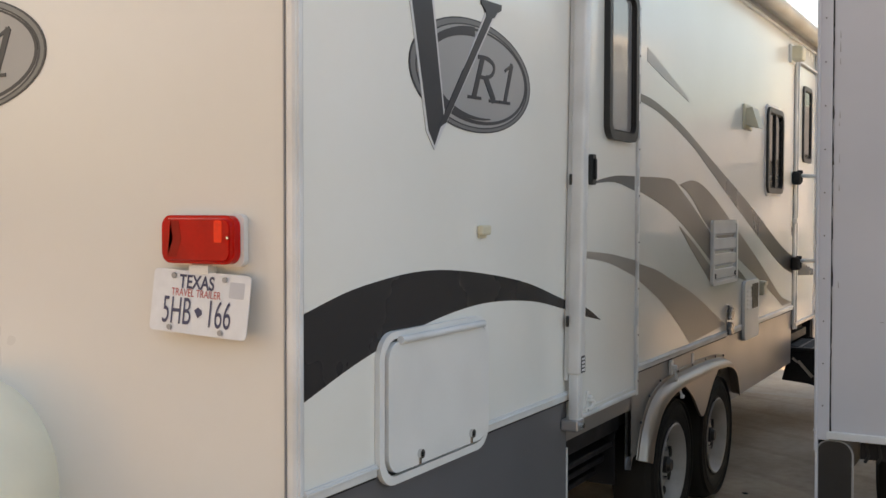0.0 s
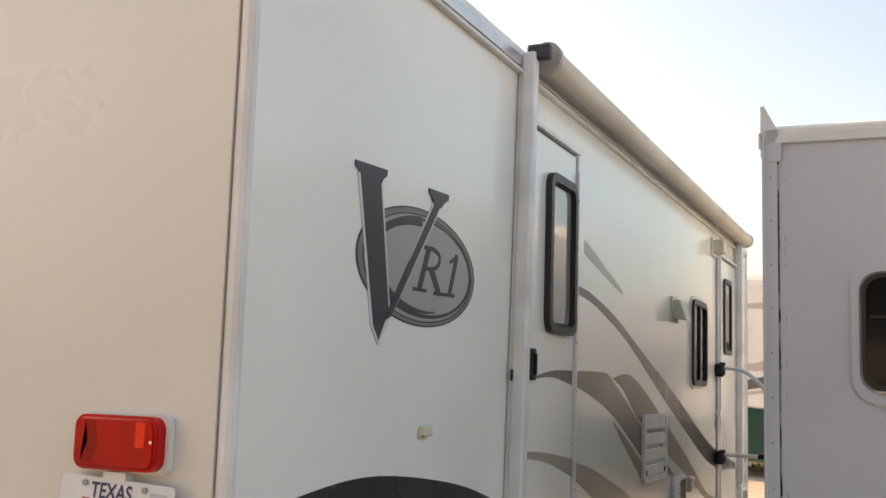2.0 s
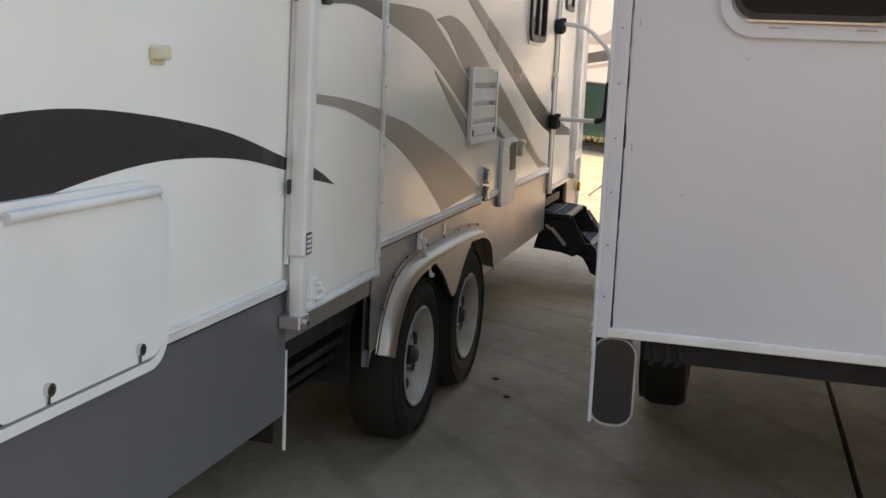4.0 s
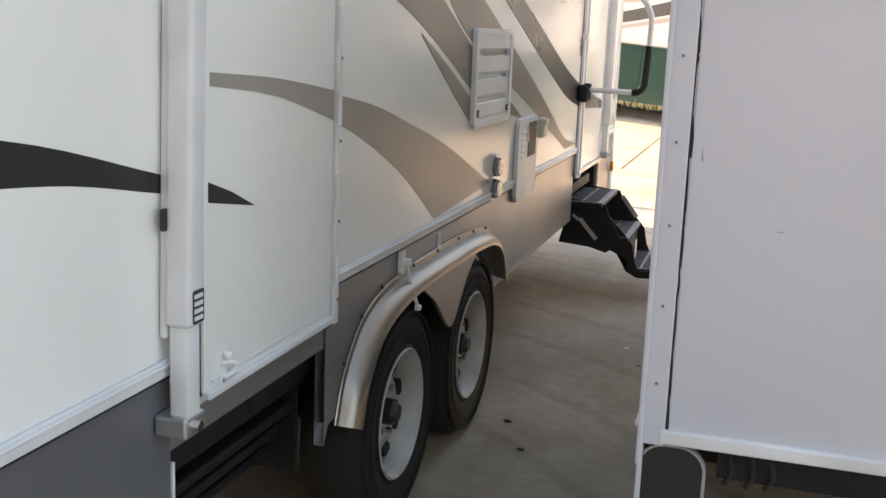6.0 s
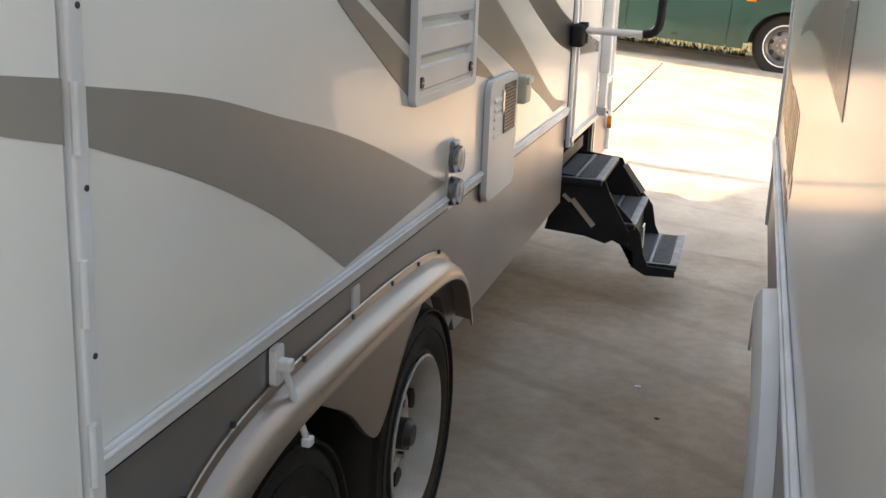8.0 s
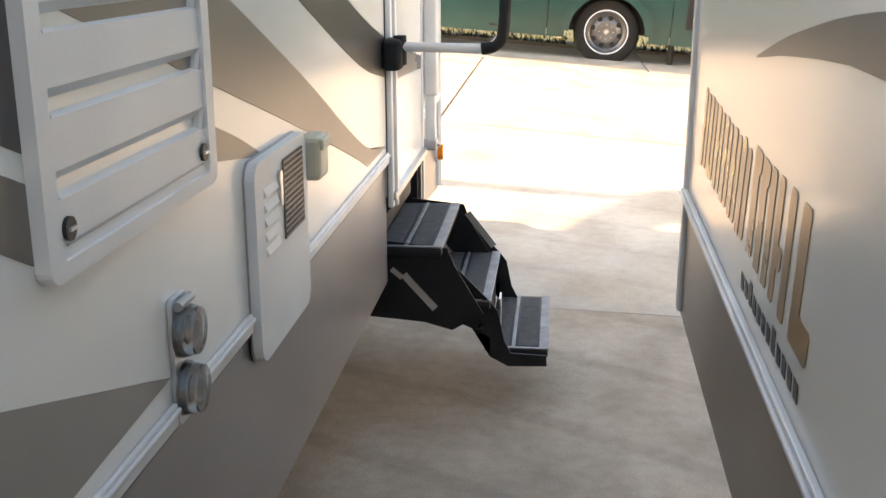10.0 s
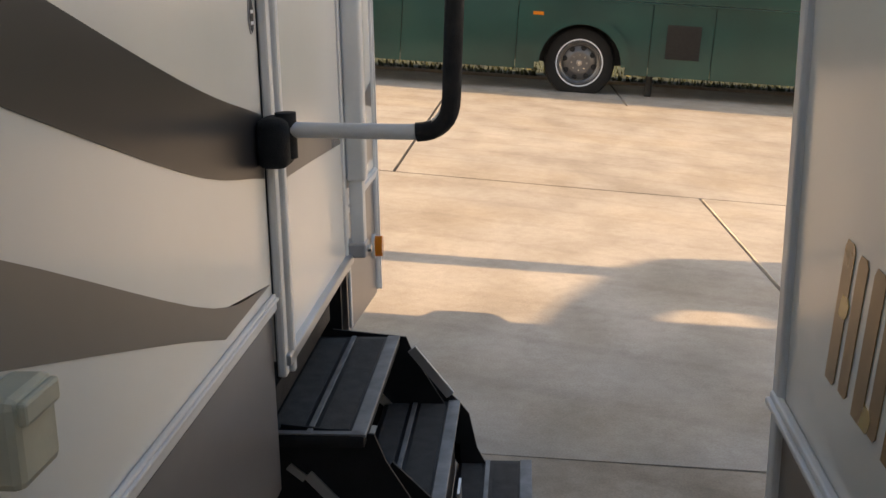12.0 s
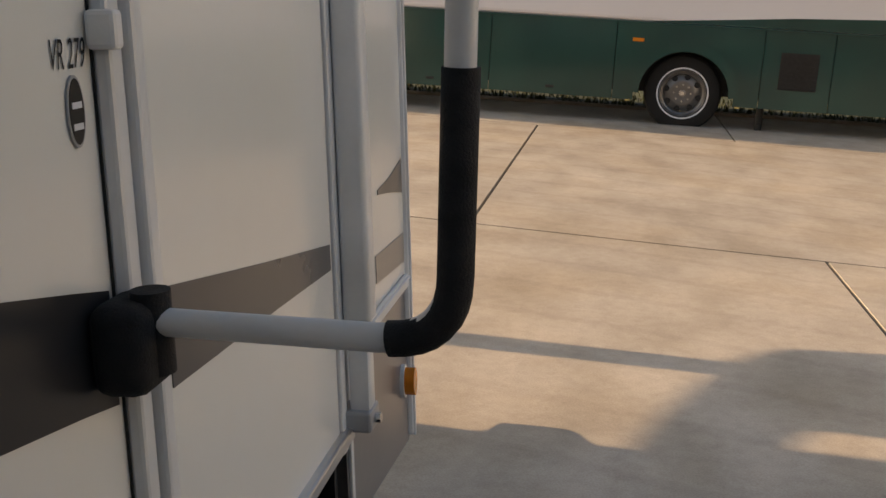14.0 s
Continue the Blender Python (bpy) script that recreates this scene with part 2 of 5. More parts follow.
def bbox(x0, x1, y0, y1, z0, z1, bevel=0.0, seg=2, bm=None, m=None):
    bm = bm or bmesh.new()
    t = Matrix.Translation(((x0 + x1) / 2, (y0 + y1) / 2, (z0 + z1) / 2)) @ Matrix.Diagonal((abs(x1 - x0), abs(y1 - y0), abs(z1 - z0), 1))
    r = bmesh.ops.create_cube(bm, size=1, matrix=(m @ t) if m else t)
    if bevel:
        es = {e for v in r["verts"] for e in v.link_edges}
        bmesh.ops.bevel(bm, geom=list(es), offset=bevel, segments=seg, affect="EDGES", profile=0.5)
    return bm


def cyl(a, b, r, n=20, r2=None, bm=None, caps=True):
    bm = bm or bmesh.new()
    a, b = Vector(a), Vector(b)
    d = b - a
    m = Matrix.Translation((a + b) / 2) @ d.to_track_quat("Z", "Y").to_matrix().to_4x4()
    bmesh.ops.create_cone(bm, cap_ends=caps, segments=n, radius1=r, radius2=r if r2 is None else r2, depth=d.length, matrix=m)
    return bm


def tube(pts, r, n=14, bm=None):
    """A round bar along smooth points."""
    bm = bm or bmesh.new()
    pts = [Vector(p) for p in pts]
    rings = []
    up = Vector((0.13, 0.9, 0.31)).normalized()
    for i, p in enumerate(pts):
        d = (pts[min(i + 1, len(pts) - 1)] - pts[max(i - 1, 0)]).normalized()
        s = d.cross(up).normalized()
        u = s.cross(d)
        rings.append([bm.verts.new(p + r * (math.cos(k * 2 * math.pi / n) * s + math.sin(k * 2 * math.pi / n) * u)) for k in range(n)])
    for a, b in zip(rings, rings[1:]):
        for k in range(n):
            bm.faces.new((a[k], a[(k + 1) % n], b[(k + 1) % n], b[k]))
    bm.faces.new(rings[0])
    bm.faces.new(rings[-1][::-1])
    return bm


def fillet(pts, r, n=6):
    """Corner points rounded with arcs of about radius r."""
    pts = [Vector(p) for p in pts]
    out = [pts[0]]
    for a, b, c in zip(pts, pts[1:], pts[2:]):
        p, q = b + (a - b).normalized() * r, b + (c - b).normalized() * r
        for i in range(n + 1):
            t = i / n
            out.append(p * (1 - t) ** 2 + b * 2 * t * (1 - t) + q * t * t)
    return out + [pts[-1]]


def curve(pts, n=6):
    """Catmull-Rom through 2D control points."""
    p = [Vector(q) for q in pts]
    p = [p[0] * 2 - p[1]] + p + [p[-1] * 2 - p[-2]]
    out = []
    for a, b, c, d in zip(p, p[1:], p[2:], p[3:]):
        for i in range(n):
            t = i / n
            out.append(0.5 * ((2 * b) + (c - a) * t + (2 * a - 5 * b + 4 * c - d) * t * t + (3 * b - a - 3 * c + d) * t ** 3))
    return out + [p[-2]]


class Stroke(list):
    """A closed loop made of two sides of equal length."""


def slab(loop, place, d0, d1, bm=None):
    """A flat plate: 2D loop, placed by place(u, v, depth), between depths d0 and d1."""
    bm = bm or bmesh.new()
    if isinstance(loop, Stroke):
        n = len(loop) // 2
        q = [[bm.verts.new(place(u, v, d)) for u, v in loop] for d in (d0, d1)]
        for k in range(n - 1):
            i, j = 2 * n - 1 - k, 2 * n - 2 - k
            for v in q:
                bm.faces.new((v[k], v[k + 1], v[j], v[i]))
            bm.faces.new((q[0][k], q[0][k + 1], q[1][k + 1], q[1][k]))
            bm.faces.new((q[0][i], q[0][j], q[1][j], q[1][i]))
        bm.faces.new((q[0][0], q[0][-1], q[1][-1], q[1][0]))
        bm.faces.new((q[0][n - 1], q[0][n], q[1][n], q[1][n - 1]))
        return bm
    a = [bm.verts.new(place(u, v, d0)) for u, v in loop]
    b = [bm.verts.new(place(u, v, d1)) for u, v in loop]
    bm.faces.new(a[::-1])
    bm.faces.new(b)
    for i in range(len(a)):
        j = (i + 1) % len(a)
        bm.faces.new((a[i], a[j], b[j], b[i]))
    bmesh.ops.triangulate(bm, faces=[q for q in bm.faces if len(q.verts) > 4], ngon_method="EAR_CLIP")
    return bm


def columns(stations, top, place, d0, d1):
    """A plate with a straight top and a stepped or curved lower edge: stations of (u, lower v)."""
    bm = bmesh.new()
    rows = [[bm.verts.new(place(u, v, d)) for u, v in [(a, b) for a, b in stations]] for d in (d0, d1)]
    tops = [[bm.verts.new(place(u, top, d)) for u, v in stations] for d in (d0, d1)]
    for i in range(len(stations) - 1):
        if abs(stations[i][0] - stations[i + 1][0]) > 1e-5:
            for k in (0, 1):
                bm.faces.new((rows[k][i], rows[k][i + 1], tops[k][i + 1], tops[k][i]))
            bm.faces.new((tops[0][i], tops[0][i + 1], tops[1][i + 1], tops[1][i]))
        bm.faces.new((rows[0][i], rows[0][i + 1], rows[1][i + 1], rows[1][i]))
    return bm


def ringslab(outer, inner, place, d0, d1, bm=None):
    """A frame between two loops with the same number of points."""
    bm = bm or bmesh.new()
    v = [[bm.verts.new(place(a, b, d)) for a, b in lp] for lp in (outer, inner) for d in (d0, d1)]
    n = len(outer)
    for i in range(n):
        j = (i + 1) % n
        o0, o1, i0, i1 = v[0], v[1], v[2], v[3]
        bm.faces.new((o0[i], o0[j], o1[j], o1[i]))
        bm.faces.new((i0[i], i1[i], i1[j], i0[j]))
        bm.faces.new((o1[i], o1[j], i1[j], i1[i]))
        bm.faces.new((o0[i], i0[i], i0[j], o0[j]))
    return bm


def rrect(u0, u1, v0, v1, r, n=6):
    out = []
    for cu, cv, a in ((u1 - r, v1 - r, 0), (u0 + r, v1 - r, 90), (u0 + r, v0 + r, 180), (u1 - r, v0 + r, 270)):
        for i in range(n + 1):
            t = radians(a + 90 * i / n)
            out.append((cu + r * math.cos(t), cv + r * math.sin(t)))
    return out


def ellipse(cu, cv, a, b, n=48, t0=0, t1=360):
    return [(cu + a * math.cos(radians(t0 + (t1 - t0) * i / n)), cv + b * math.sin(radians(t0 + (t1 - t0) * i / n))) for i in range(n if t1 - t0 == 360 else n + 1)]


def band(top, bottom, n=6):
    t, b = curve(top, n), curve(bottom, n)
    return [tuple(q) for q in t] + [tuple(q) for q in b[::-1]]


def strip(line, w0, w1=None):
    """A tapering stroke along 2D points."""
    w1 = w0 if w1 is None else w1
    p = [Vector(q) for q in line]
    l, r = [], []
    for i, q in enumerate(p):
        d = (p[min(i + 1, len(p) - 1)] - p[max(i - 1, 0)]).normalized()
        w = (w0 + (w1 - w0) * i / max(1, len(p) - 1)) / 2
        l.append(tuple(q + Vector((-d.y, d.x)) * w))
        r.append(tuple(q - Vector((-d.y, d.x)) * w))
    return Stroke(l + r[::-1])


def letters(text, size, place, material, parent, name, align="CENTER", stretch=1.0, depth=0.0012, shear=0.0, bold=0.0):
    """Built-in font turned to a mesh, laid by place(u, v, depth)."""
    cu = bpy.data.curves.new(name, "FONT")
    cu.body, cu.size, cu.align_x, cu.shear, cu.offset = text, size, align, shear, bold
    tmp = bpy.data.objects.new(name, cu)
    scene.collection.objects.link(tmp)
    me0 = bpy.data.meshes.new_from_object(tmp.evaluated_get(bpy.context.evaluated_depsgraph_get()))
    bpy.data.objects.remove(tmp)
    bm = bmesh.new()
    bm.from_mesh(me0)
    for v in bm.verts:
        v.co = Vector(place(v.co.x * stretch, v.co.y, depth))
    return part(name, bm, material, parent)


def thing(name, label, category, group="", at=(0, 0, 0)):
    e = new(name)
    e.location = at
    e.empty_display_size = 0.2
    return tagged(e, label, category, group)


# ---- ground ----
def fall(x, y):
    """The lot falls away to one side beyond the trailers."""
    k = 0.075 * min(1.0, max(0.0, (y - 9.95) / 4.8))
    return -k * max(-8.0, min(8.0, x + 1.1))


SKEW = 0.11      # the slab rows run a little askew to the trailers


def ground_sheet():
    bm = bmesh.new()
    xs, ys = [-900, -60, -9, -1, 7, 60, 900], [-900, -60, 9.95, 14.75, 60, 900]
    grid = [[bm.verts.new((x, y, fall(x, y) - 0.22)) for x in xs] for y in ys]
    for r0, r1 in zip(grid, grid[1:]):
        for k in range(len(xs) - 1):
            bm.faces.new((r0[k], r0[k + 1], r1[k + 1], r1[k]))
    g = part("ground", bm, SEAL)
    tagged(g, "dark earth showing in the joints between concrete slabs", "ground", kind="structure")
    lot = thing("pavement", "worn pale concrete lot of large slabs with cracked joints", "pavement")
    tagged(lot, kind="structure")
    rows = [-60, -11, -6, -1, 4.2, 10.08, 14.76, 20.45, 26, 60]
    a_xs = [-60, -22, -15, -10.2, -4.9, 0.27, 5.6, 10.7, 16, 60]
    b_xs = [-60, -22, -17.2, -12.1, -7.0, -1.96, 3.1, 8.2, 14, 60]
    gap = 0.012
    for j in range(len(rows) - 1):
        xs = b_xs if j == 6 else a_xs
        for i in range(len(xs) - 1):
            bm = bmesh.new()
            q = [(xs[i] + gap, rows[j] + gap), (xs[i + 1] - gap, rows[j] + gap), (xs[i + 1] - gap, rows[j + 1] - gap), (xs[i] + gap, rows[j + 1] - gap)]
            n = 10 if abs(xs[i]) < 15 and rows[j] > 9 else 1
            top = [[bm.verts.new((x, y - SKEW * (x + 1.0), fall(x, y - SKEW * (x + 1.0)))) for x in np.linspace(q[0][0], q[1][0], n + 1)] for y in np.linspace(q[0][1], q[2][1], n + 1)]
            for r0, r1 in zip(top, top[1:]):
                for k in range(n):
                    bm.faces.new((r0[k], r0[k + 1], r1[k + 1], r1[k]))
            rim = top[0] + [r[-1] for r in top[1:]] + top[-1][-2::-1] + [r[0] for r in top[-2:0:-1]]
            low = [bm.verts.new(v.co - Vector((0, 0, 0.2))) for v in rim]
            for k in range(len(rim)):
                m = (k + 1) % len(rim)
                bm.faces.new((rim[m], rim[k], low[k], low[m]))
            part("slab", bm, CONCD if rows[j] < 9.5 else CONC, lot, "", True)
    return lot


ground_sheet()
XS, XF, YR, YF = -1.467, -3.90, 3.0, 10.40      # the near trailer: its walked side, far side, rear and front
ZB, ZT, BELT = 0.46, 2.82, 0.861
side = lambda u, v, d: (XS + d, u, v)
rear = lambda u, v, d: (u, YR - d, v)


def wheel(parent, x, y, r, w, out, rim_r, rim_mat=RIMW, hub_len=0.07, name="wheel", slots=5, white_ring=False):
    """A wheel whose outer face looks along out (+1 or -1 in x)."""
    prof = [(rim_r, 0.0), (rim_r + 0.012, -0.004), (rim_r + 0.04, 0.006), (r - 0.05, 0.004), (r - 0.018, -0.012), (r, -0.045), (r, -w + 0.045), (r - 0.02, -w + 0.01), (rim_r, -w)]
    bm = bmesh.new()
    n = 48
    rings = [[bm.verts.new((x + out * d, y + rr * math.cos(2 * math.pi * k / n), r + rr * math.sin(2 * math.pi * k / n))) for k in range(n)] for rr, d in prof]
    for a, b in zip(rings, rings[1:]):
        for k in range(n):
            bm.faces.new((a[k], a[(k + 1) % n], b[(k + 1) % n], b[k]))
    w_ob = part(name, bm, RUBBER, parent, "dusty black rubber tyre on a steel rim", True)
    for rr in (r * 0.93, r * 0.80):
        part("sidewall_rib", ringslab(ellipse(y, r, rr, rr), ellipse(y, r, rr - 0.006, rr - 0.006), lambda u, v, d: (x + out * d, u, v), -0.02, 0.008), RUBBER, w_ob)
    bm = bmesh.new()
    rp = [(rim_r, 0.004), (rim_r - 0.006, 0.008), (rim_r - 0.014, 0.002), (rim_r - 0.022, -0.018), (rim_r * 0.84, -0.030), (rim_r * 0.80, -0.085), (rim_r * 0.70, -0.078), (rim_r * 0.56, -0.055), (rim_r * 0.48, -0.050), (rim_r * 0.30, -0.060), (0.0001, -0.060)]
    rings = [[bm.verts.new((x + out * d, y + rr * math.cos(2 * math.pi * k / n), r + rr * math.sin(2 * math.pi * k / n))) for k in range(n)] for rr, d in rp]
    for a, b in zip(rings, rings[1:]):
        for k in range(n):
            bm.faces.new((a[k], a[(k + 1) % n], b[(k + 1) % n], b[k]))
    part("rim", bm, rim_mat, w_ob, "painted steel rim" if rim_mat == RIMW else "bright steel rim with hand holes", True)
    for k in range(8):
        t = 2 * math.pi * (k + 0.3) / 8
        lobe = [(0.58, -0.05), (0.68, -0.13), (0.76, -0.12), (0.79, 0.0), (0.76, 0.12), (0.68, 0.13), (0.58, 0.05)]
        part("hand_hole", slab([(y + rim_r * (q * math.cos(t) - h * math.sin(t)), r + rim_r * (q * math.sin(t) + h * math.cos(t))) for q, h in lobe], lambda u, v, d: (x + out * d, u, v), -0.088, -0.052), SEAL, w_ob)
    for k in range(slots if slots == 5 else 8):
        t = 2 * math.pi * k / (slots if slots == 5 else 8)
        c = (y + rim_r * 0.36 * math.cos(t), r + rim_r * 0.36 * math.sin(t))
        part("lug_nut", cyl((x - out * 0.06, *c), (x - out * 0.035, *c), 0.010, 6), CHROME, w_ob)
    bm = cyl((x - out * 0.09, y, r), (x - out * 0.022, y, r), 0.040, 20)
    cyl((x - out * 0.024, y, r), (x - out * 0.006, y, r), 0.036, 20, 0.026, bm=bm)
    part("hub", bm, BLACKP if rim_mat == RIMW else CHROME, w_ob, "greasy black hub cap" if rim_mat == RIMW else "chrome hub cap", True)
    if white_ring:
        part("white_ring", ringslab(ellipse(y, r, rim_r + 0.03, rim_r + 0.03), ellipse(y, r, rim_r + 0.012, rim_r + 0.012), lambda u, v, d: (x + out * d, u, v), -0.01, 0.014), PLATE, w_ob)
    return w_ob


# ---- the near travel trailer ----
def near_trailer():
    T = thing("travel_trailer", "white travel trailer with charcoal and taupe swooshes and a silver skirt", "trailer", at=(0, 0, 0))
    # shell
    for y0, y1, z0 in ((YR + 0.02, 4.70, BELT), (4.70, 5.428, 0.745), (5.428, 8.935, BELT), (8.935, 9.80, 0.735), (9.80, YF - 0.02, 0.86)):
        part("side_wall", bbox(XS - 0.05, XS, y0, y1, z0, ZT), WHITE, T)
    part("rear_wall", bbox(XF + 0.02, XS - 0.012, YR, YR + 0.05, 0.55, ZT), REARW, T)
    part("far_wall", bbox(XF, XF + 0.05, YR + 0.02, YF - 0.02, ZB, ZT), WHITE, T)
    part("front_wall", bbox(XF + 0.02, XS - 0.012, YF - 0.05, YF, ZB, ZT), WHITE, T)
    part("roof", bbox(XF - 0.01, XS + 0.004, YR - 0.01, YF + 0.01, ZT, ZT + 0.05, 0.015), PLASTIC, T)
    part("floor_pan", bbox(XF + 0.06, XS - 0.07, YR + 0.06, YF - 0.06, 0.60, 0.66), DIRTY, T, "dark dusty underside")
    for fx in (-1.95, -3.45):
        part("chassis_beam", bbox(fx - 0.03, fx + 0.03, YR - 0.05, YF + 1.1, 0.44, 0.60, 0.006), BLACKS, T)
    for k in range(6):
        part("cross_member", bbox(-3.4, -1.98, 3.6 + k * 1.2, 3.66 + k * 1.2, 0.48, 0.58), BLACKS, T)
    # roof rail of aluminium along the top edge, corner mouldings
    part("roof_rail", bbox(XS + 0.001, XS + 0.018, YR, YF, ZT - 0.035, ZT + 0.008, 0.004), ALU, T)
    part("awning_rail", bbox(XS + 0.001, XS + 0.024, YR + 0.4, YF - 0.1, ZT - 0.06, ZT - 0.046, 0.004), TRIMW, T)
    for y0 in (YR - 0.012, YF - 0.03):
        bm = bbox(XS - 0.022, XS + 0.010, y0 + 0.006, y0 + 0.042, ZB if y0 > 5 else 0.5, ZT, 0.010)
        bbox(XS + 0.006, XS + 0.014, y0 + 0.014, y0 + 0.024, ZB if y0 > 5 else 0.5, ZT, 0.003, bm=bm)
        part("corner_moulding", bm, TRIMW, T)
    part("corner_seal", bbox(XS - 0.0255, XS - 0.0225, YR - 0.0065, YR + 0.002, 0.5, ZT, bm=bbox(XS, XS + 0.002, YR + 0.031, YR + 0.035, 0.5, ZT)), LOGOG, T)
    # skirts
    part("skirt", bbox(XS - 0.03, XS - 0.004, YR + 0.02, 4.69, 0.47, BELT, 0.004), SKIRTD, T, "dark grey skirt")
    arch = [(5.425, 0.42), (5.455, 0.47)] + [(5.945 + 0.42 * math.cos(radians(t)), 0.31 + 0.41 * math.sin(radians(t))) for t in (155, 135, 115, 95)] + [(6.30, 0.715)] + [(6.738 + 0.42 * math.cos(radians(t)), 0.31 + 0.41 * math.sin(radians(t))) for t in (85, 65, 45, 25)] + [(7.17, 0.50), (7.19, 0.456), (8.93, 0.462)]
    part("skirt", columns(arch, BELT, side, -0.03, -0.003), SKIRT, T, "brushed silver skirt round the wheel arches")
    part("skirt", slab([(9.80, 0.86), (YF - 0.02, 0.86), (YF - 0.02, 0.45), (9.80, 0.50)], side, -0.03, -0.003), SKIRT, T)
    part("rear_skirt", bbox(XF + 0.02, XS - 0.012, YR + 0.01, YR + 0.04, 0.47, 0.56), SKIRTD, T)
    # belt trim: a white ribbed strip with a bright edge
    for y0, y1 in ((YR + 0.03, 3.35), (3.996, 4.69), (5.455, 7.028), (7.105, 7.405), (7.800, 8.93), (9.80, YF - 0.03)):
        bm = bbox(XS + 0.0005, XS + 0.010, y0, y1, BELT - 0.018, BELT + 0.016, 0.004)
        bbox(XS + 0.008, XS + 0.015, y0, y1, BELT + 0.002, BELT + 0.010, 0.003, bm=bm)
        t = part("belt_trim", bm, TRIMW, T)
        part("trim_seal", bbox(XS + 0.0005, XS + 0.004, y0, y1, BELT - 0.024, BELT - 0.019), SEAL, t)
    # decals
    laid = [0]

    def dec(lp, mt, base=0.0, lb=""):
        laid[0] += 1
        return part("decal", slab(lp, side, base + 0.0003, base + 0.0006 + 0.0001 * laid[0]), mt, T, lb)

    dec(band([(3.012, 1.293), (3.30, 1.350), (3.70, 1.372), (4.245, 1.312), (4.66, 1.216)], [(3.012, 1.080), (3.294, 1.160), (3.62, 1.222), (3.98, 1.253), (4.35, 1.234), (4.66, 1.182)]), CHAR, lb="broad charcoal swoosh")
    dec([(4.805, 1.186), (4.90, 1.155), (5.002, 1.113), (4.90, 1.130), (4.805, 1.146)], CHAR, 0.012)
    dec(band([(4.813, 1.392), (5.10, 1.372), (5.418, 1.334)], [(4.813, 1.366), (5.10, 1.334), (5.418, 1.262)]), LTAUPE, 0.012)
    dec(band([(5.458, 1.322), (5.75, 1.276), (5.996, 1.218), (6.40, 1.116), (7.03, 0.912)], [(5.458, 1.256), (5.72, 1.168), (5.958, 1.069), (6.16, 0.965), (6.31, 0.880)]), LTAUPE, lb="pale taupe swoosh")
    dec(band([(4.90, 1.658), (5.15, 1.688), (5.400, 1.694)], [(4.90, 1.650), (5.15, 1.662), (5.400, 1.632)]), SLATE, 0.012)
    dec(band([(5.445, 1.694), (5.80, 1.700), (6.00, 1.693), (6.12, 1.655), (6.35, 1.570), (6.70, 1.425)], [(5.445, 1.640), (5.75, 1.588), (6.02, 1.525), (6.35, 1.415), (6.70, 1.280)]), FADEB, lb="dark taupe swoosh running under the vent")
    dec(band([(6.115, 1.474), (6.40, 1.372), (6.70, 1.250)], [(6.115, 1.466), (6.40, 1.315), (6.70, 1.165)]), TAUPE)
    dec(band([(7.235, 1.232), (7.40, 1.180), (7.54, 1.128)], [(7.235, 1.170), (7.40, 1.145), (7.54, 1.124)]), FADEB)
    dec(band([(6.09, 1.672), (6.35, 1.700), (6.65, 1.650), (7.16, 1.482), (7.85, 1.235), (8.55, 0.965), (8.92, 0.898)], [(6.12, 1.672), (6.30, 1.622), (6.62, 1.472), (7.05, 1.345), (7.75, 1.150), (8.35, 0.975), (8.60, 0.896)]), TAUPE, 0.0, "taupe swoosh running to the belt trim")
    dec(band([(5.445, 2.060), (5.72, 2.040), (6.156, 1.961), (6.714, 1.815), (7.605, 1.582), (8.47, 1.330), (8.925, 1.225)], [(5.445, 2.030), (5.80, 1.990), (6.30, 1.880), (6.726, 1.745), (7.48, 1.500), (8.45, 1.200), (8.925, 1.104)]), FADES, 0.0, "slate grey stripe sweeping down to the entry door")
    dec(band([(5.60, 2.268), (5.90, 2.195), (6.25, 2.108)], [(5.60, 2.208), (5.90, 2.150), (6.25, 2.088)]), FAINT)
    dec(band([(9.028, 1.202), (9.35, 1.150), (9.690, 1.099)], [(9.028, 1.084), (9.35, 1.071), (9.690, 1.054)]), SLATE, 0.013)
    dec(band([(10.12, 1.118), (10.24, 1.128), (YF - 0.035, 1.150)], [(10.12, 1.108), (10.24, 1.092), (YF - 0.035, 1.070)]), SLATE)
    dec([(10.08, 0.985), (YF - 0.035, 0.975), (YF - 0.035, 0.905), (10.08, 0.925)], LTAUPE)

    # the badge: an oval with a tall swept letter shape
    def badge(place, cu, cv, flip=1):
        g = part("badge", slab(ellipse(cu, cv, 0.405, 0.172), place, 0.0004, 0.0012), LOGOG, T, "grey oval badge with a tall pointed mark")
        part("outer_ring", ringslab(ellipse(cu, cv, 0.405, 0.172), ellipse(cu + 0.006, cv - 0.002, 0.372, 0.155), place, 0.0004, 0.0020), LOGOM, g)
        part("ring_edge", ringslab(ellipse(cu, cv, 0.405, 0.172), ellipse(cu, cv, 0.397, 0.168), place, 0.0004, 0.0023), LOGOD, g)
        part("ring_edge", ringslab(ellipse(cu + 0.006, cv - 0.002, 0.376, 0.157), ellipse(cu + 0.006, cv - 0.002, 0.368, 0.153), place, 0.0004, 0.0024), LOGOD, g)
        part("pale_edge", slab([(cu - 0.412, cv + 0.205), (cu - 0.273, cv + 0.218), (cu - 0.200, cv - 0.137), (cu + 0.062, cv + 0.205), (cu + 0.137, cv + 0.212), (cu - 0.185, cv - 0.150), (cu - 0.262, cv - 0.238), (cu - 0.309, cv - 0.188)], place, 0.0004, 0.0031), LOGOL, g)
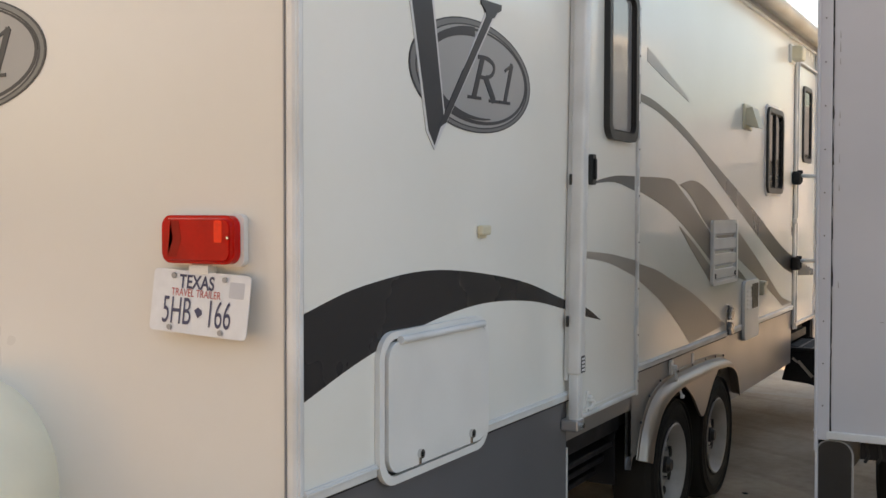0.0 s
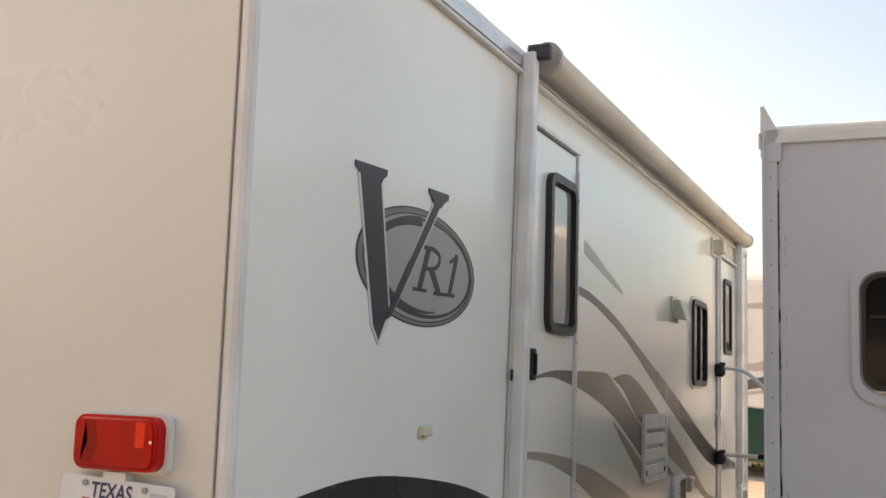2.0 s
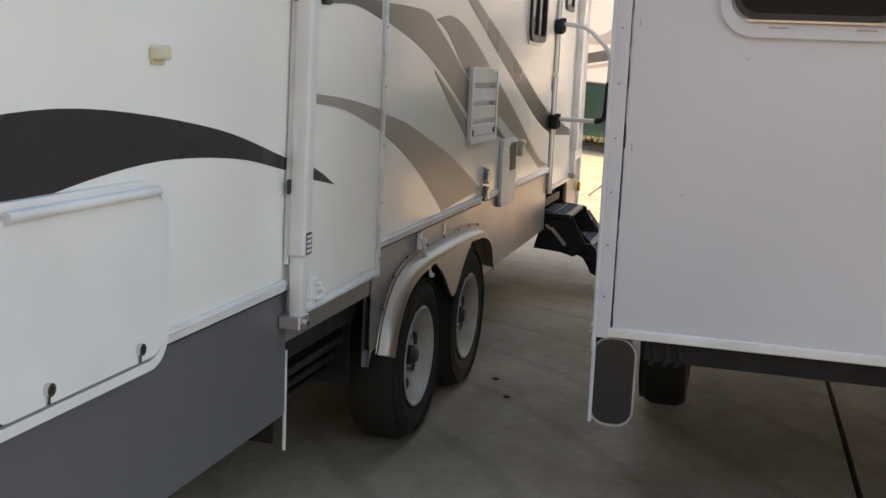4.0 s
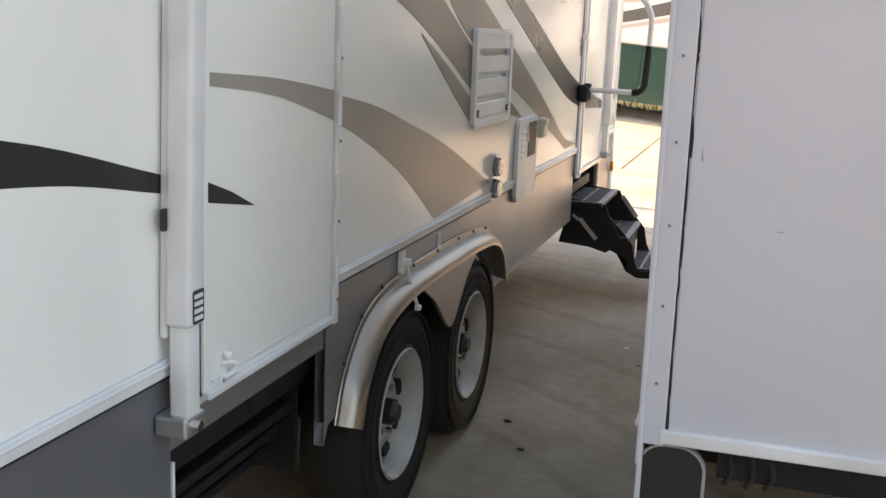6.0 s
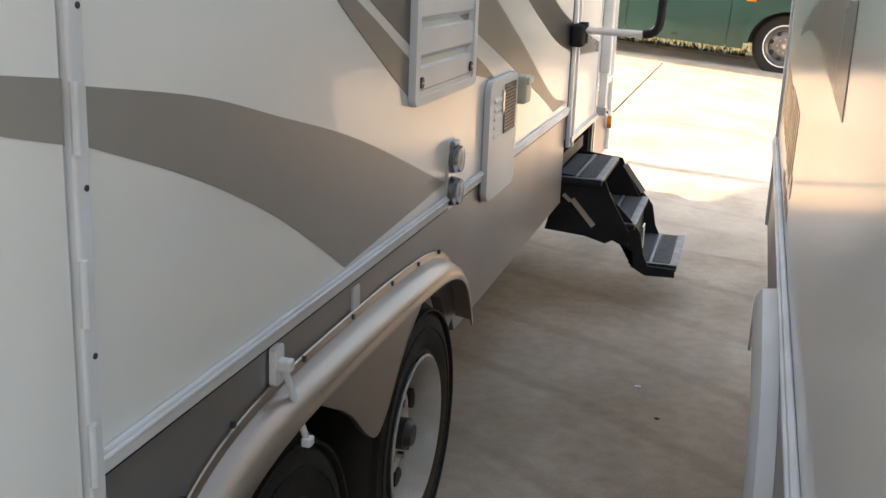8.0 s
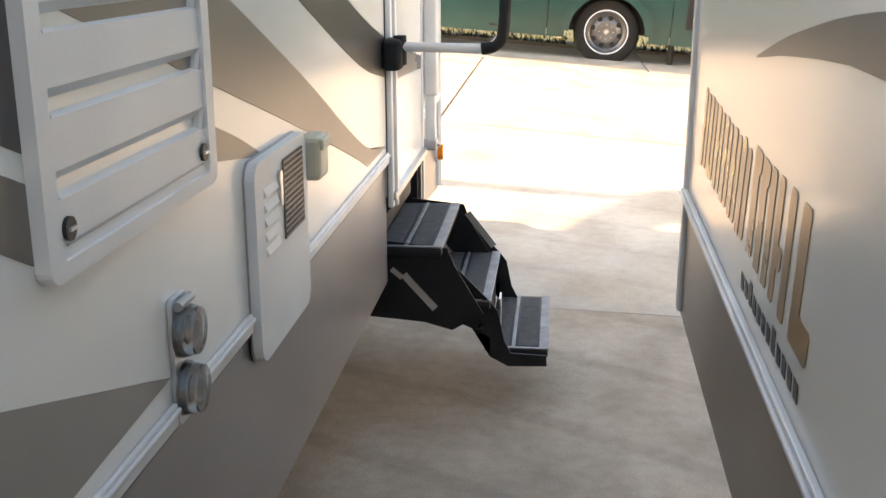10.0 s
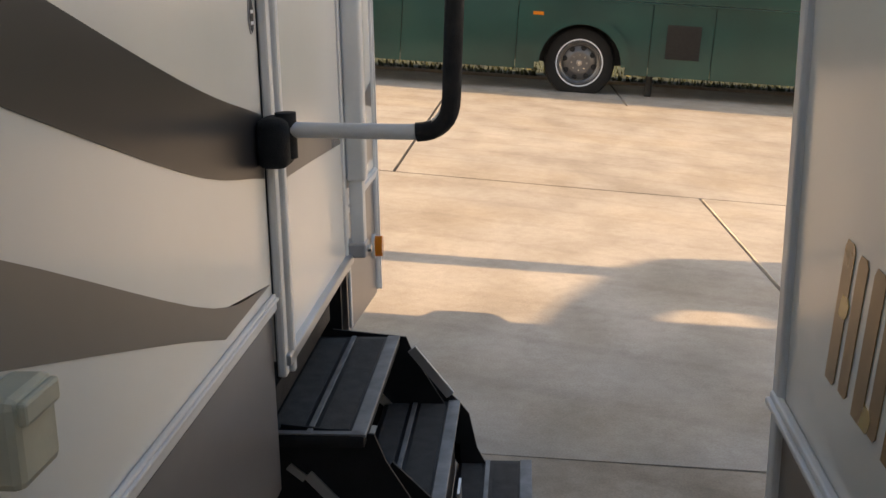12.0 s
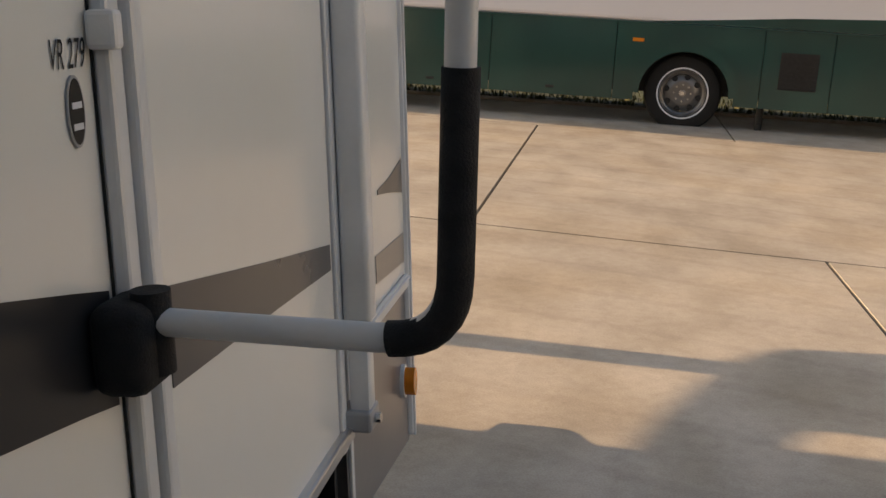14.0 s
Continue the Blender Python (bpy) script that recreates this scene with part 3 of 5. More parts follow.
        part("inner_ring", ringslab(ellipse(cu + 0.02, cv, 0.352, 0.146), ellipse(cu + 0.03, cv + 0.002, 0.330, 0.137), place, 0.0004, 0.0022), LOGOD, g)
        part("crescent", slab(strip(ellipse(cu + 0.02, cv, 0.33, 0.135, 14, 95, 190), 0.030, 0.012), place, 0.0004, 0.0026), LOGOD, g)
        part("crescent", slab(strip(ellipse(cu + 0.02, cv, 0.31, 0.128, 14, 215, 285), 0.024, 0.004), place, 0.0004, 0.0026), LOGOD, g)
        tip = (cu - 0.262, cv - 0.225)
        part("long_stroke", slab([(cu - 0.40, cv + 0.205), (cu - 0.285, cv + 0.218), (tip[0] + 0.055, tip[1] + 0.085), tip, (tip[0] - 0.035, tip[1] + 0.04)], place, 0.0004, 0.0036), LOGOD, g)
        part("long_serif", slab([(cu - 0.428, cv + 0.234), (cu - 0.245, cv + 0.242), (cu - 0.247, cv + 0.224), (cu - 0.280, cv + 0.208), (cu - 0.290, cv + 0.186), (cu - 0.392, cv + 0.184), (cu - 0.398, cv + 0.206), (cu - 0.428, cv + 0.218)], place, 0.0004, 0.0040), LOGOD, g)
        part("thin_stroke", slab([(cu + 0.075, cv + 0.205), (cu + 0.125, cv + 0.212), (tip[0] + 0.07, tip[1] + 0.07), (tip[0] + 0.02, tip[1] + 0.05)], place, 0.0004, 0.0042), LOGOD, g)
        part("thin_serif", slab([(cu + 0.030, cv + 0.242), (cu + 0.176, cv + 0.246), (cu + 0.174, cv + 0.228), (cu + 0.138, cv + 0.213), (cu + 0.122, cv + 0.196), (cu + 0.068, cv + 0.192), (cu + 0.062, cv + 0.212), (cu + 0.032, cv + 0.228)], place, 0.0004, 0.0046), LOGOD, g)
        # small slanted marks inside the oval
        bm = slab(strip([(cu - 0.015, cv - 0.065), (cu + 0.045, cv + 0.062)], 0.026), place, 0.0004, 0.0030)
        slab(strip([tuple(q) for q in curve([(cu + 0.015, cv + 0.062), (cu + 0.075, cv + 0.064), (cu + 0.122, cv + 0.050), (cu + 0.118, cv + 0.022), (cu + 0.075, cv + 0.004), (cu + 0.025, cv + 0.002)], 5)], 0.013, 0.012), place, 0.0004, 0.0031, bm=bm)
        slab(strip([(cu + 0.065, cv + 0.004), (cu + 0.125, cv - 0.064)], 0.028), place, 0.0004, 0.0032, bm=bm)
        slab(strip([(cu - 0.055, cv - 0.066), (cu + 0.035, cv - 0.064)], 0.010), place, 0.0004, 0.0033, bm=bm)
        slab(strip([(cu + 0.09, cv - 0.066), (cu + 0.16, cv - 0.064)], 0.010), place, 0.0004, 0.0033, bm=bm)
        slab(strip([(cu + 0.205, cv - 0.062), (cu + 0.258, cv + 0.066)], 0.022), place, 0.0004, 0.0030, bm=bm)
        slab(strip([(cu + 0.205, cv + 0.040), (cu + 0.262, cv + 0.066)], 0.010), place, 0.0004, 0.0031, bm=bm)
        slab(strip([(cu + 0.165, cv - 0.063), (cu + 0.245, cv - 0.061)], 0.010), place, 0.0004, 0.0033, bm=bm)
        part("inner_mark", bm, LOGOD, g)

    badge(side, 3.927, 1.955)
    badge(rear, -2.685, 1.975)

    # small yellowed clearance clip
    bm = bbox(XS, XS + 0.022, 3.938, 4.001, 1.469, 1.499, 0.006)
    bbox(XS, XS + 0.008, 3.943, 3.993, 1.459, 1.471, 0.003, bm=bm)
    part("side_clip", bm, IVORY, T, "small yellowed plastic clip")

    # baggage door with a hinge tube
    B = part("baggage_door", slab(rrect(3.385, 3.968, 0.838, 1.192, 0.055), side, 0.004, 0.022), PLASTIC, T, "white baggage door standing a finger's width ajar")
    part("door_frame", ringslab(rrect(3.350, 3.996, 0.806, 1.220, 0.075), rrect(3.375, 3.976, 0.828, 1.200, 0.060), side, 0.001, 0.016), PLASTIC, B)
    part("gap", ringslab(rrect(3.375, 3.976, 0.828, 1.200, 0.060), rrect(3.383, 3.970, 0.836, 1.194, 0.056), side, 0.0005, 0.003), SEAL, B)
    part("hinge_tube", cyl((XS + 0.026, 3.44, 1.196), (XS + 0.026, 3.935, 1.196), 0.011, 14), TRIMW, B, "", True)
    for ly in (3.55, 3.862):
        l = part("lock", cyl((XS + 0.018, ly, 0.868), (XS + 0.032, ly, 0.868), 0.013, 16), CHROME, B)
        part("keyhole", bbox(XS + 0.030, XS + 0.034, ly - 0.002, ly + 0.002, 0.862, 0.874), SEAL, l)
        part("catch", bbox(XS + 0.020, XS + 0.026, ly - 0.006, ly + 0.006, 0.838, 0.858, 0.002), CHROME, l)

    # rear entry door
    def entry_door(y0, y1, z0, z1, name, proud):
        D = part(name, bbox(XS + 0.001, XS + proud, y0, y1, z0, z1, 0.003), WHITE, T, "closed white entry door")
        part("door_seal", ringslab([(y0 - 0.006, z0 - 0.006), (y1 + 0.006, z0 - 0.006), (y1 + 0.006, z1 + 0.006), (y0 - 0.006, z1 + 0.006)], [(y0 + 0.002, z0 + 0.002), (y1 - 0.002, z0 + 0.002), (y1 - 0.002, z1 - 0.002), (y0 + 0.002, z1 - 0.002)], side, 0.0005, 0.004), SEAL, D)
        return D

    D = entry_door(4.789, 5.418, 0.768, 2.595, "entry_door", 0.012)
    part("threshold", bbox(XS + 0.001, XS + 0.024, 4.79, 5.42, 0.755, 0.773, 0.005), TRIMW, D)
    part("door_sweep", bbox(XS + 0.012, XS + 0.016, 4.81, 5.40, 0.785, 0.793, 0.002), TRIMW, D)
    part("drip_cap", bbox(XS + 0.001, XS + 0.030, 4.78, 5.43, 2.602, 2.616, 0.003), TRIMW, D)
    part("sill_panel", bbox(XS - 0.03, XS - 0.006, 4.69, 5.425, 0.685, 0.745), SKIRT, T)
    H = part("hinge_rail", bbox(XS + 0.001, XS + 0.020, 5.424, 5.454, 0.748, 2.60, 0.004), TRIMW, D)
    for k in range(9):
        part("hinge_knuckle", cyl((XS + 0.021, 5.428, 0.85 + k * 0.2), (XS + 0.021, 5.428, 0.93 + k * 0.2), 0.006, 10), TRIMW, H)
        part("screw", cyl((XS + 0.019, 5.443, 0.81 + k * 0.2), (XS + 0.0215, 5.443, 0.81 + k * 0.2), 0.004, 8), LOGOD, H)
    part("jamb_seal", bbox(XS + 0.0005, XS + 0.003, 4.774, 4.783, 0.71, 2.60, 0.0005), SEAL, D, "black rubber strip along the door edge")

    def window(parent, y0, y1, z0, z1, fw, mt_frame, glass, name="window", r=0.05, proud=0.026, base=0.012):
        W = part(name, ringslab(rrect(y0, y1, z0, z1, r), rrect(y0 + fw, y1 - fw, z0 + fw, z1 - fw, max(0.01, r - fw * 0.6)), side, base - 0.004, base + proud), mt_frame, parent)
        part("pane", slab(rrect(y0 + fw * 0.8, y1 - fw * 0.8, z0 + fw * 0.8, z1 - fw * 0.8, r * 0.5), side, base, base + 0.006), glass, W)
        part("gasket", ringslab(rrect(y0 + fw * 0.9, y1 - fw * 0.9, z0 + fw * 0.9, z1 - fw * 0.9, r * 0.6), rrect(y0 + fw * 1.25, y1 - fw * 1.25, z0 + fw * 1.25, z1 - fw * 1.25, r * 0.5), side, base + 0.004, base + 0.012), SEAL, W)
        return W

    window(D, 5.020, 5.378, 1.832, 2.462, 0.034, BLACKP, SHADED, "door_window", 0.06)
    h = part("door_latch", slab(rrect(4.856, 4.894, 1.645, 1.762, 0.010), side, 0.010, 0.030), BLACKP, D, "black paddle latch")
    part("paddle", bbox(XS + 0.028, XS + 0.040, 4.864, 4.882, 1.665, 1.745, 0.004), BLACKS, h)
    c = part("door_holder", slab(rrect(4.842, 4.870, 0.770, 0.852, 0.008), side, 0.010, 0.017), PLASTIC, D, "white door hold-back clip")
    part("clip_jaw", bbox(XS + 0.016, XS + 0.034, 4.848, 4.866, 0.822, 0.838, 0.006, 3), PLASTIC, c, "", True)
    part("clip_jaw", tube(fillet([(XS + 0.016, 4.852, 0.815), (XS + 0.034, 4.862, 0.818), (XS + 0.036, 4.876, 0.806), (XS + 0.030, 4.868, 0.790), (XS + 0.016, 4.858, 0.785)], 0.008), 0.006), PLASTIC, c, "", True)
    part("clip_screw", cyl((XS + 0.016, 4.856, 0.777), (XS + 0.020, 4.856, 0.777), 0.005, 8), LOGOG, c)

    # folded step under the rear door
    S = part("folded_step", bbox(-2.0, XS - 0.05, 4.72, 5.40, 0.60, 0.66), BLACKS, T, "black steel step folded under the rear door")
    for k in range(3):
        part("tread", bbox(-1.86 + k * 0.09, -1.60 + k * 0.035, 4.76, 5.36, 0.40 + 0.065 * k, 0.425 + 0.065 * k, 0.006), BLACKS, S)
    for yy in (4.73, 5.375):
        part("step_side", bbox(-1.95, XS - 0.06, yy, yy + 0.012, 0.36, 0.62), BLACKS, S)
    part("step_edge", bbox(XS - 0.010, XS - 0.002, 4.692, 4.700, 0.36, 0.66, 0.001), TRIMW, S)

    # wheels under a flared fender
    for y in (5.945, 6.738):
        wheel(T, XS + 0.030, y, 0.338, 0.20, 1, 0.202)
        wheel(T, XF + 0.005, y, 0.335, 0.20, -1, 0.195)
    # Black sheet behind the tyres, painting the dark inside the wheel well
    part("well_shade_sheet", bbox(XS - 0.36, XS - 0.31, 5.45, 7.2, 0.30, 0.80), SEAL, T)
    part("axle", cyl((XF + 0.2, 5.90, 0.335), (XS - 0.2, 5.90, 0.335), 0.035, bm=cyl((XF + 0.2, 6.72, 0.335), (XS - 0.2, 6.72, 0.335), 0.035)), BLACKS, T)
    line = curve([(5.525, 0.440), (5.580, 0.560), (5.705, 0.670), (5.93, 0.722), (6.30, 0.734), (6.70, 0.730), (6.95, 0.708), (7.10, 0.640), (7.185, 0.500)], 8)
    bm = bmesh.new()
    prof = [(0.000, 0.040), (0.003, 0.038), (0.006, 0.024), (0.022, 0.018), (0.044, 0.008), (0.056, -0.008), (0.058, -0.026), (0.052, -0.022), (0.046, -0.006), (0.0, 0.004)]
    rings = []
    for i, q in enumerate(line):
        d = (line[min(i + 1, len(line) - 1)] - line[max(i - 1, 0)]).normalized()
        nrm = Vector((-d.y, d.x))
        rings.append([bm.verts.new((XS + a, *(q + nrm * b))) for a, b in prof])
    for a, b in zip(rings, rings[1:]):
        for k in range(len(prof)):
            bm.faces.new((a[k], a[(k + 1) % len(prof)], b[(k + 1) % len(prof)], b[k]))
    F = part("fender", bm, FLARE, T, "silver moulded fender flare over both wheels", True)
    low = [tuple(q) for q in curve([(6.66, 0.700), (6.53, 0.625), (6.44, 0.540), (6.37, 0.505), (6.30, 0.540), (6.20, 0.625), (6.06, 0.700)], 5)]
    part("fender_web", slab([(6.06, 0.728), (6.66, 0.728)] + low, side, 0.046, 0.056), FLARE, F)
    for y, z in ((5.54, 0.63), (5.66, 0.73), (5.82, 0.778), (6.10, 0.786), (6.35, 0.786), (6.60, 0.784), (6.80, 0.776), (6.98, 0.76)):
        part("fender_screw", cyl((XS + 0.001, y, z - 0.02), (XS + 0.008, y, z - 0.02), 0.006, 8), LOGOD, F)
    k = part("fender_catch", slab(rrect(5.962, 5.998, 0.765, 0.835, 0.008), side, 0.0, 0.012), PLASTIC, T, "white plastic catch with a rod to the fender")
    part("catch_knob", bbox(XS + 0.010, XS + 0.035, 5.970, 5.992, 0.79, 0.812, 0.005), PLASTIC, k)
    part("catch_rod", tube([(XS + 0.022, 5.982, 0.79), (XS + 0.04, 5.985, 0.72), (XS + 0.058, 5.988, 0.665)], 0.006), TRIMW, k, "", True)
    part("catch_foot", bbox(XS + 0.05, XS + 0.068, 5.978, 6.0, 0.655, 0.672, 0.004), PLASTIC, k)
    part("old_patch", slab(rrect(6.36, 6.40, 0.765, 0.822, 0.004), side, -0.003, 0.0008), TRIMW, T, "whitish scrap of old tape")

    # refrigerator vent: three louvred slots and a lower panel
    V = part("fridge_vent", ringslab(rrect(6.69, 7.235, 1.145, 1.498, 0.022), rrect(6.722, 7.203, 1.165, 1.478, 0.010), side, 0.001, 0.018), PLASTIC, T, "white plastic refrigerator vent with sloping louvres")
    zs = [1.478, 1.396, 1.312, 1.228, 1.165]
    for i in range(4):
        z1, z0 = zs[i], zs[i + 1]
        bm = bmesh.new()
        a = [(6.72, z0 + (0.030 if i < 3 else 0.0), 0.013), (7.205, z0 + (0.030 if i < 3 else 0.0), 0.013), (7.205, z1, 0.013), (6.72, z1, 0.013)]
        v = [bm.verts.new(side(*p)) for p in a]
        bm.faces.new(v)
        if i < 3:
            lo = [bm.verts.new(side(u, w, d)) for u, w, d in ((6.735, z0 + 0.006, -0.012), (7.19, z0 + 0.006, -0.012))]
            li = [bm.verts.new(side(u, w, d)) for u, w, d in ((6.735, z0, 0.013), (7.19, z0, 0.013))]
            bm.faces.new((v[0], v[1], lo[1], lo[0]))
            bm.faces.new((lo[0], lo[1], li[1], li[0]))
            bm.faces.new((v[0], lo[0], li[0]))
            bm.faces.new((v[1], li[1], lo[1]))
        part("louvre", bm, PLASTIC, V)
    part("bottom_groove", bbox(XS + 0.0135, XS + 0.0145, 6.74, 7.185, 1.178, 1.181), LOGOG, V)
    for yy in (6.745, 7.185):
        s = part("vent_latch", cyl((XS + 0.010, yy, 1.196), (XS + 0.018, yy, 1.196), 0.013, 16), BLACKP, V)
        part("latch_slot", bbox(XS + 0.018, XS + 0.021, yy - 0.008, yy + 0.008, 1.194, 1.198), ALU, s)

    # twin cable inlets
    P = part("cable_inlet", slab(rrect(7.032, 7.098, 0.838, 1.020, 0.012), side, 0.001, 0.008), ALU, T, "pair of clear hinged cable inlets on a metal plate")
    for zz in (0.970, 0.884):
        part("inlet_cover", cyl((XS + 0.008, 7.065, zz), (XS + 0.034, 7.065, zz), 0.040, 22, 0.033), CLEARP, P, "clear cover", True)
        part("inlet_core", cyl((XS + 0.006, 7.065, zz), (XS + 0.016, 7.065, zz), 0.026, 18), LOGOM, P)
        part("inlet_socket", cyl((XS + 0.016, 7.065, zz), (XS + 0.018, 7.065, zz), 0.014, 14), BLACKP, P)
    part("inlet_hinge", cyl((XS + 0.014, 7.040, 1.010), (XS + 0.014, 7.092, 1.010), 0.007, 10), LOGOG, P)

    # water heater door
    W = part("water_heater_door", slab(rrect(7.4150, 7.7890, 0.7760, 1.1300, 0.035), side, 0.003, 0.020), PLASTIC, T, "white water heater door with louvres and a mesh grille")
    part("heater_frame", ringslab(rrect(7.4115, 7.7925, 0.7720, 1.1340, 0.037), rrect(7.4212, 7.7828, 0.7830, 1.1230, 0.032), side, 0.0004, 0.003), LOGOG, W)
    part("grille_back", bbox(XS + 0.0202, XS + 0.0210, 7.5998, 7.7450, 0.9560, 1.1060), SEAL, W)
    for i in range(14):
        part("grille_bar", bbox(XS + 0.021, XS + 0.0235, 7.5980, 7.7468, 0.9580 + i * 0.0108, 0.9615 + i * 0.0108), TAUPE, W)
    for i in range(17):
        part("grille_bar", bbox(XS + 0.0212, XS + 0.0238, 7.5980 + i * 0.00915, 7.6002 + i * 0.00915, 0.9580, 1.1060), TAUPE, W)
    for i in range(5):
        zz = 0.9580 + i * 0.026
        bm = bmesh.new()
        q = [bm.verts.new(side(*p)) for p in ((7.4678, zz, 0.020), (7.5602, zz, 0.020), (7.5602, zz + 0.017, 0.020), (7.4678, zz + 0.017, 0.020), (7.4722, zz + 0.003, 0.0245), (7.5558, zz + 0.003, 0.0245))]
        for f in ((4, 5, 2, 3), (0, 4, 3), (5, 1, 2), (0, 1, 5, 4)):
            bm.faces.new([q[k] for k in f])
        part("louvre", bm, PLASTIC, W)
    part("turn_catch", slab(rrect(7.5602, 7.5760, 1.0280, 1.0930, 0.006), side, 0.020, 0.027), CHROME, W)
    bm = bbox(XS, XS + 0.045, 7.806, 7.892, 1.022, 1.112, 0.010)
    bbox(XS + 0.042, XS + 0.052, 7.812, 7.886, 1.084, 1.108, 0.004, bm=bm)
    part("outlet_box", bm, IVORY, T, "off-white covered outlet box")

    # range hood vent, side window, porch lamp
    bm = bbox(XS, XS + 0.012, 7.380, 7.580, 2.030, 2.180, 0.004)
    v8 = [bm.verts.new(side(u, w, d)) for u, w, d in ((7.410, 2.155, 0.012), (7.560, 2.155, 0.012), (7.560, 2.055, 0.012), (7.410, 2.055, 0.012), (7.410, 2.160, 0.050), (7.560, 2.160, 0.050), (7.560, 2.037, 0.090), (7.410, 2.037, 0.090))]
    for f in ((4, 5, 6, 7), (0, 1, 5, 4), (1, 2, 6, 5), (3, 0, 4, 7), (2, 3, 7, 6)):
        bm.faces.new([v8[i] for i in f])
    part("hood_vent", bm, IVORY, T, "cream sloped range hood vent")
    w2 = window(T, 7.995, 8.485, 1.665, 2.217, 0.032, BLACKP, DARKGLASS, "side_window", 0.07, 0.022, 0.002)
    part("mullion", bbox(XS + 0.006, XS + 0.020, 8.230, 8.250, 1.695, 2.185), BLACKP, w2)
    part("outer_flange", ringslab(rrect(7.975, 8.505, 1.645, 2.237, 0.085), rrect(7.992, 8.488, 1.663, 2.220, 0.072), side, 0.001, 0.008), TRIMW, w2)
    L = part("porch_lamp", bbox(XS, XS + 0.09, 8.74, 8.86, 2.60, 2.70, 0.014), IVORY, T, "amber-tinted porch lamp")
    part("lamp_base", bbox(XS, XS + 0.018, 8.725, 8.875, 2.585, 2.715, 0.004), PLASTIC, L)

    # main entry door with a fixed jamb
    M = entry_door(9.02, 9.705, 0.745, 2.60, "entry_door", 0.013)
    for a, b, d in ((8.935, 8.965, 0.020), (8.968, 8.990, 0.030), (8.993, 9.012, 0.022)):
        part("jamb_trim", bbox(XS + 0.001, XS + d, a, b, 0.70, 2.62, 0.005), TRIMW, M)
    part("jamb_seal", bbox(XS + 0.0005, XS + 0.003, 8.933, 8.935, 0.70, 2.62), SEAL, M)
    part("jamb_trim", bbox(XS + 0.001, XS + 0.018, 9.712, 9.745, 0.70, 2.62, 0.004), TRIMW, M)
    part("jamb_trim", bbox(XS + 0.001, XS + 0.010, 9.79, 9.81, 0.52, 2.62, 0.003), TRIMW, M)
    part("drip_cap", bbox(XS + 0.001, XS + 0.032, 8.93, 9.80, 2.612, 2.628, 0.003), TRIMW, M)
    part("threshold", bbox(XS + 0.001, XS + 0.030, 8.94, 9.75, 0.722, 0.748, 0.005), ALU, M)
    window(M, 9.17, 9.50, 1.91, 2.47, 0.03, BLACKP, DARKGLASS, "door_window", 0.05, 0.016)
    part("door_catch", bbox(XS + 0.012, XS + 0.040, 9.760, 9.785, 1.48, 1.52, 0.006), BLACKP, M)
    kb = part("door_knob", bbox(XS + 0.012, XS + 0.035, 9.748, 9.782, 1.08, 1.145, 0.008), BLACKP, M)
    part("lower_stop", bbox(XS + 0.002, XS + 0.034, 8.922, 8.942, 1.462, 1.500, 0.005), PLASTIC, M)
    # label plaque and model name by the door
    pq = part("plaque", slab(ellipse(8.893, 1.407, 0.0160, 0.034, 28), side, 0.0004, 0.0030), LOGOG, T, "small dark oval plaque with pale bars")
    part("plaque_core", slab(ellipse(8.893, 1.407, 0.0135, 0.0310, 28), side, 0.003, 0.0036), CHAR, pq)
    for zz in (1.413, 1.393):
        part("plaque_bar", bbox(XS + 0.0036, XS + 0.0042, 8.884, 8.902, zz - 0.003, zz + 0.003), PLATE, pq)
    letters("VR 279", 0.040, lambda u, v, d: side(8.888 + u, 1.447 + v, d), CHAR, T, "model_number", stretch=0.56, shear=0.25)

    # swinging grab handle with a foam sleeve
    G = part("grab_handle", tube(fillet([(XS + 0.04, 8.915, 1.198), (-1.110, 8.885, 1.194), (-1.090, 8.875, 1.63), (-1.26, 8.89, 1.79), (XS + 0.04, 8.915, 1.805)], 0.075, 8), 0.0145), TRIMW, T, "white tubular grab handle swung out, with a black foam sleeve", True)
    part("foam_sleeve", tube(fillet([(-1.166, 8.889, 1.195), (-1.110, 8.885, 1.195), (-1.0978, 8.879, 1.445)], 0.062, 8), 0.0175), FOAM, G, "", True)
    for zz in (1.195, 1.805):
        m = part("handle_mount", bbox(XS, XS + 0.060, 8.868, 8.955, zz - 0.066, zz + 0.028, 0.018, 3), FOAM, G, "", True)
        part("mount_boss", cyl((XS + 0.05, 8.915, zz - 0.05), (XS + 0.05, 8.915, zz + 0.035), 0.020, 16), FOAM, m, "", True)

    # folding entry steps
    E = part("entry_steps", bbox(-1.98, XS - 0.02, 9.0, 9.62, 0.60, 0.655), BLACKS, T, "three black folding entry steps with worn grit treads")
    part("step_box", bbox(-1.98, -1.96, 9.0, 9.62, 0.30, 0.62, bm=bbox(-1.9, XS - 0.01, 9.735, 9.75, 0.36, 0.72)), BLACKS, E)
    nose = [(-1.300, 0.568), (-1.149, 0.374), (-0.960, 0.192)]
    ys0 = [(8.955, 9.585), (9.015, 9.628), (9.075, 9.655)]
    for i, ((nx, nz), (a, b)) in enumerate(zip(nose, ys0)):
        depth = 0.215 if i == 0 else 0.20
        tr = part("tread", bbox(nx - depth, nx, a, b, nz - 0.028, nz, 0.007, 2), BLACKS, E, "", True)
        part("nosing", bbox(nx - 0.030, nx + 0.002, a + 0.004, b - 0.004, nz - 0.006, nz + 0.003, 0.002), WORN, tr)
        part("grit_strip", bbox(nx - 0.100, nx - 0.036, a + 0.03, b - 0.03, nz, nz + 0.0025), GRIT, tr)
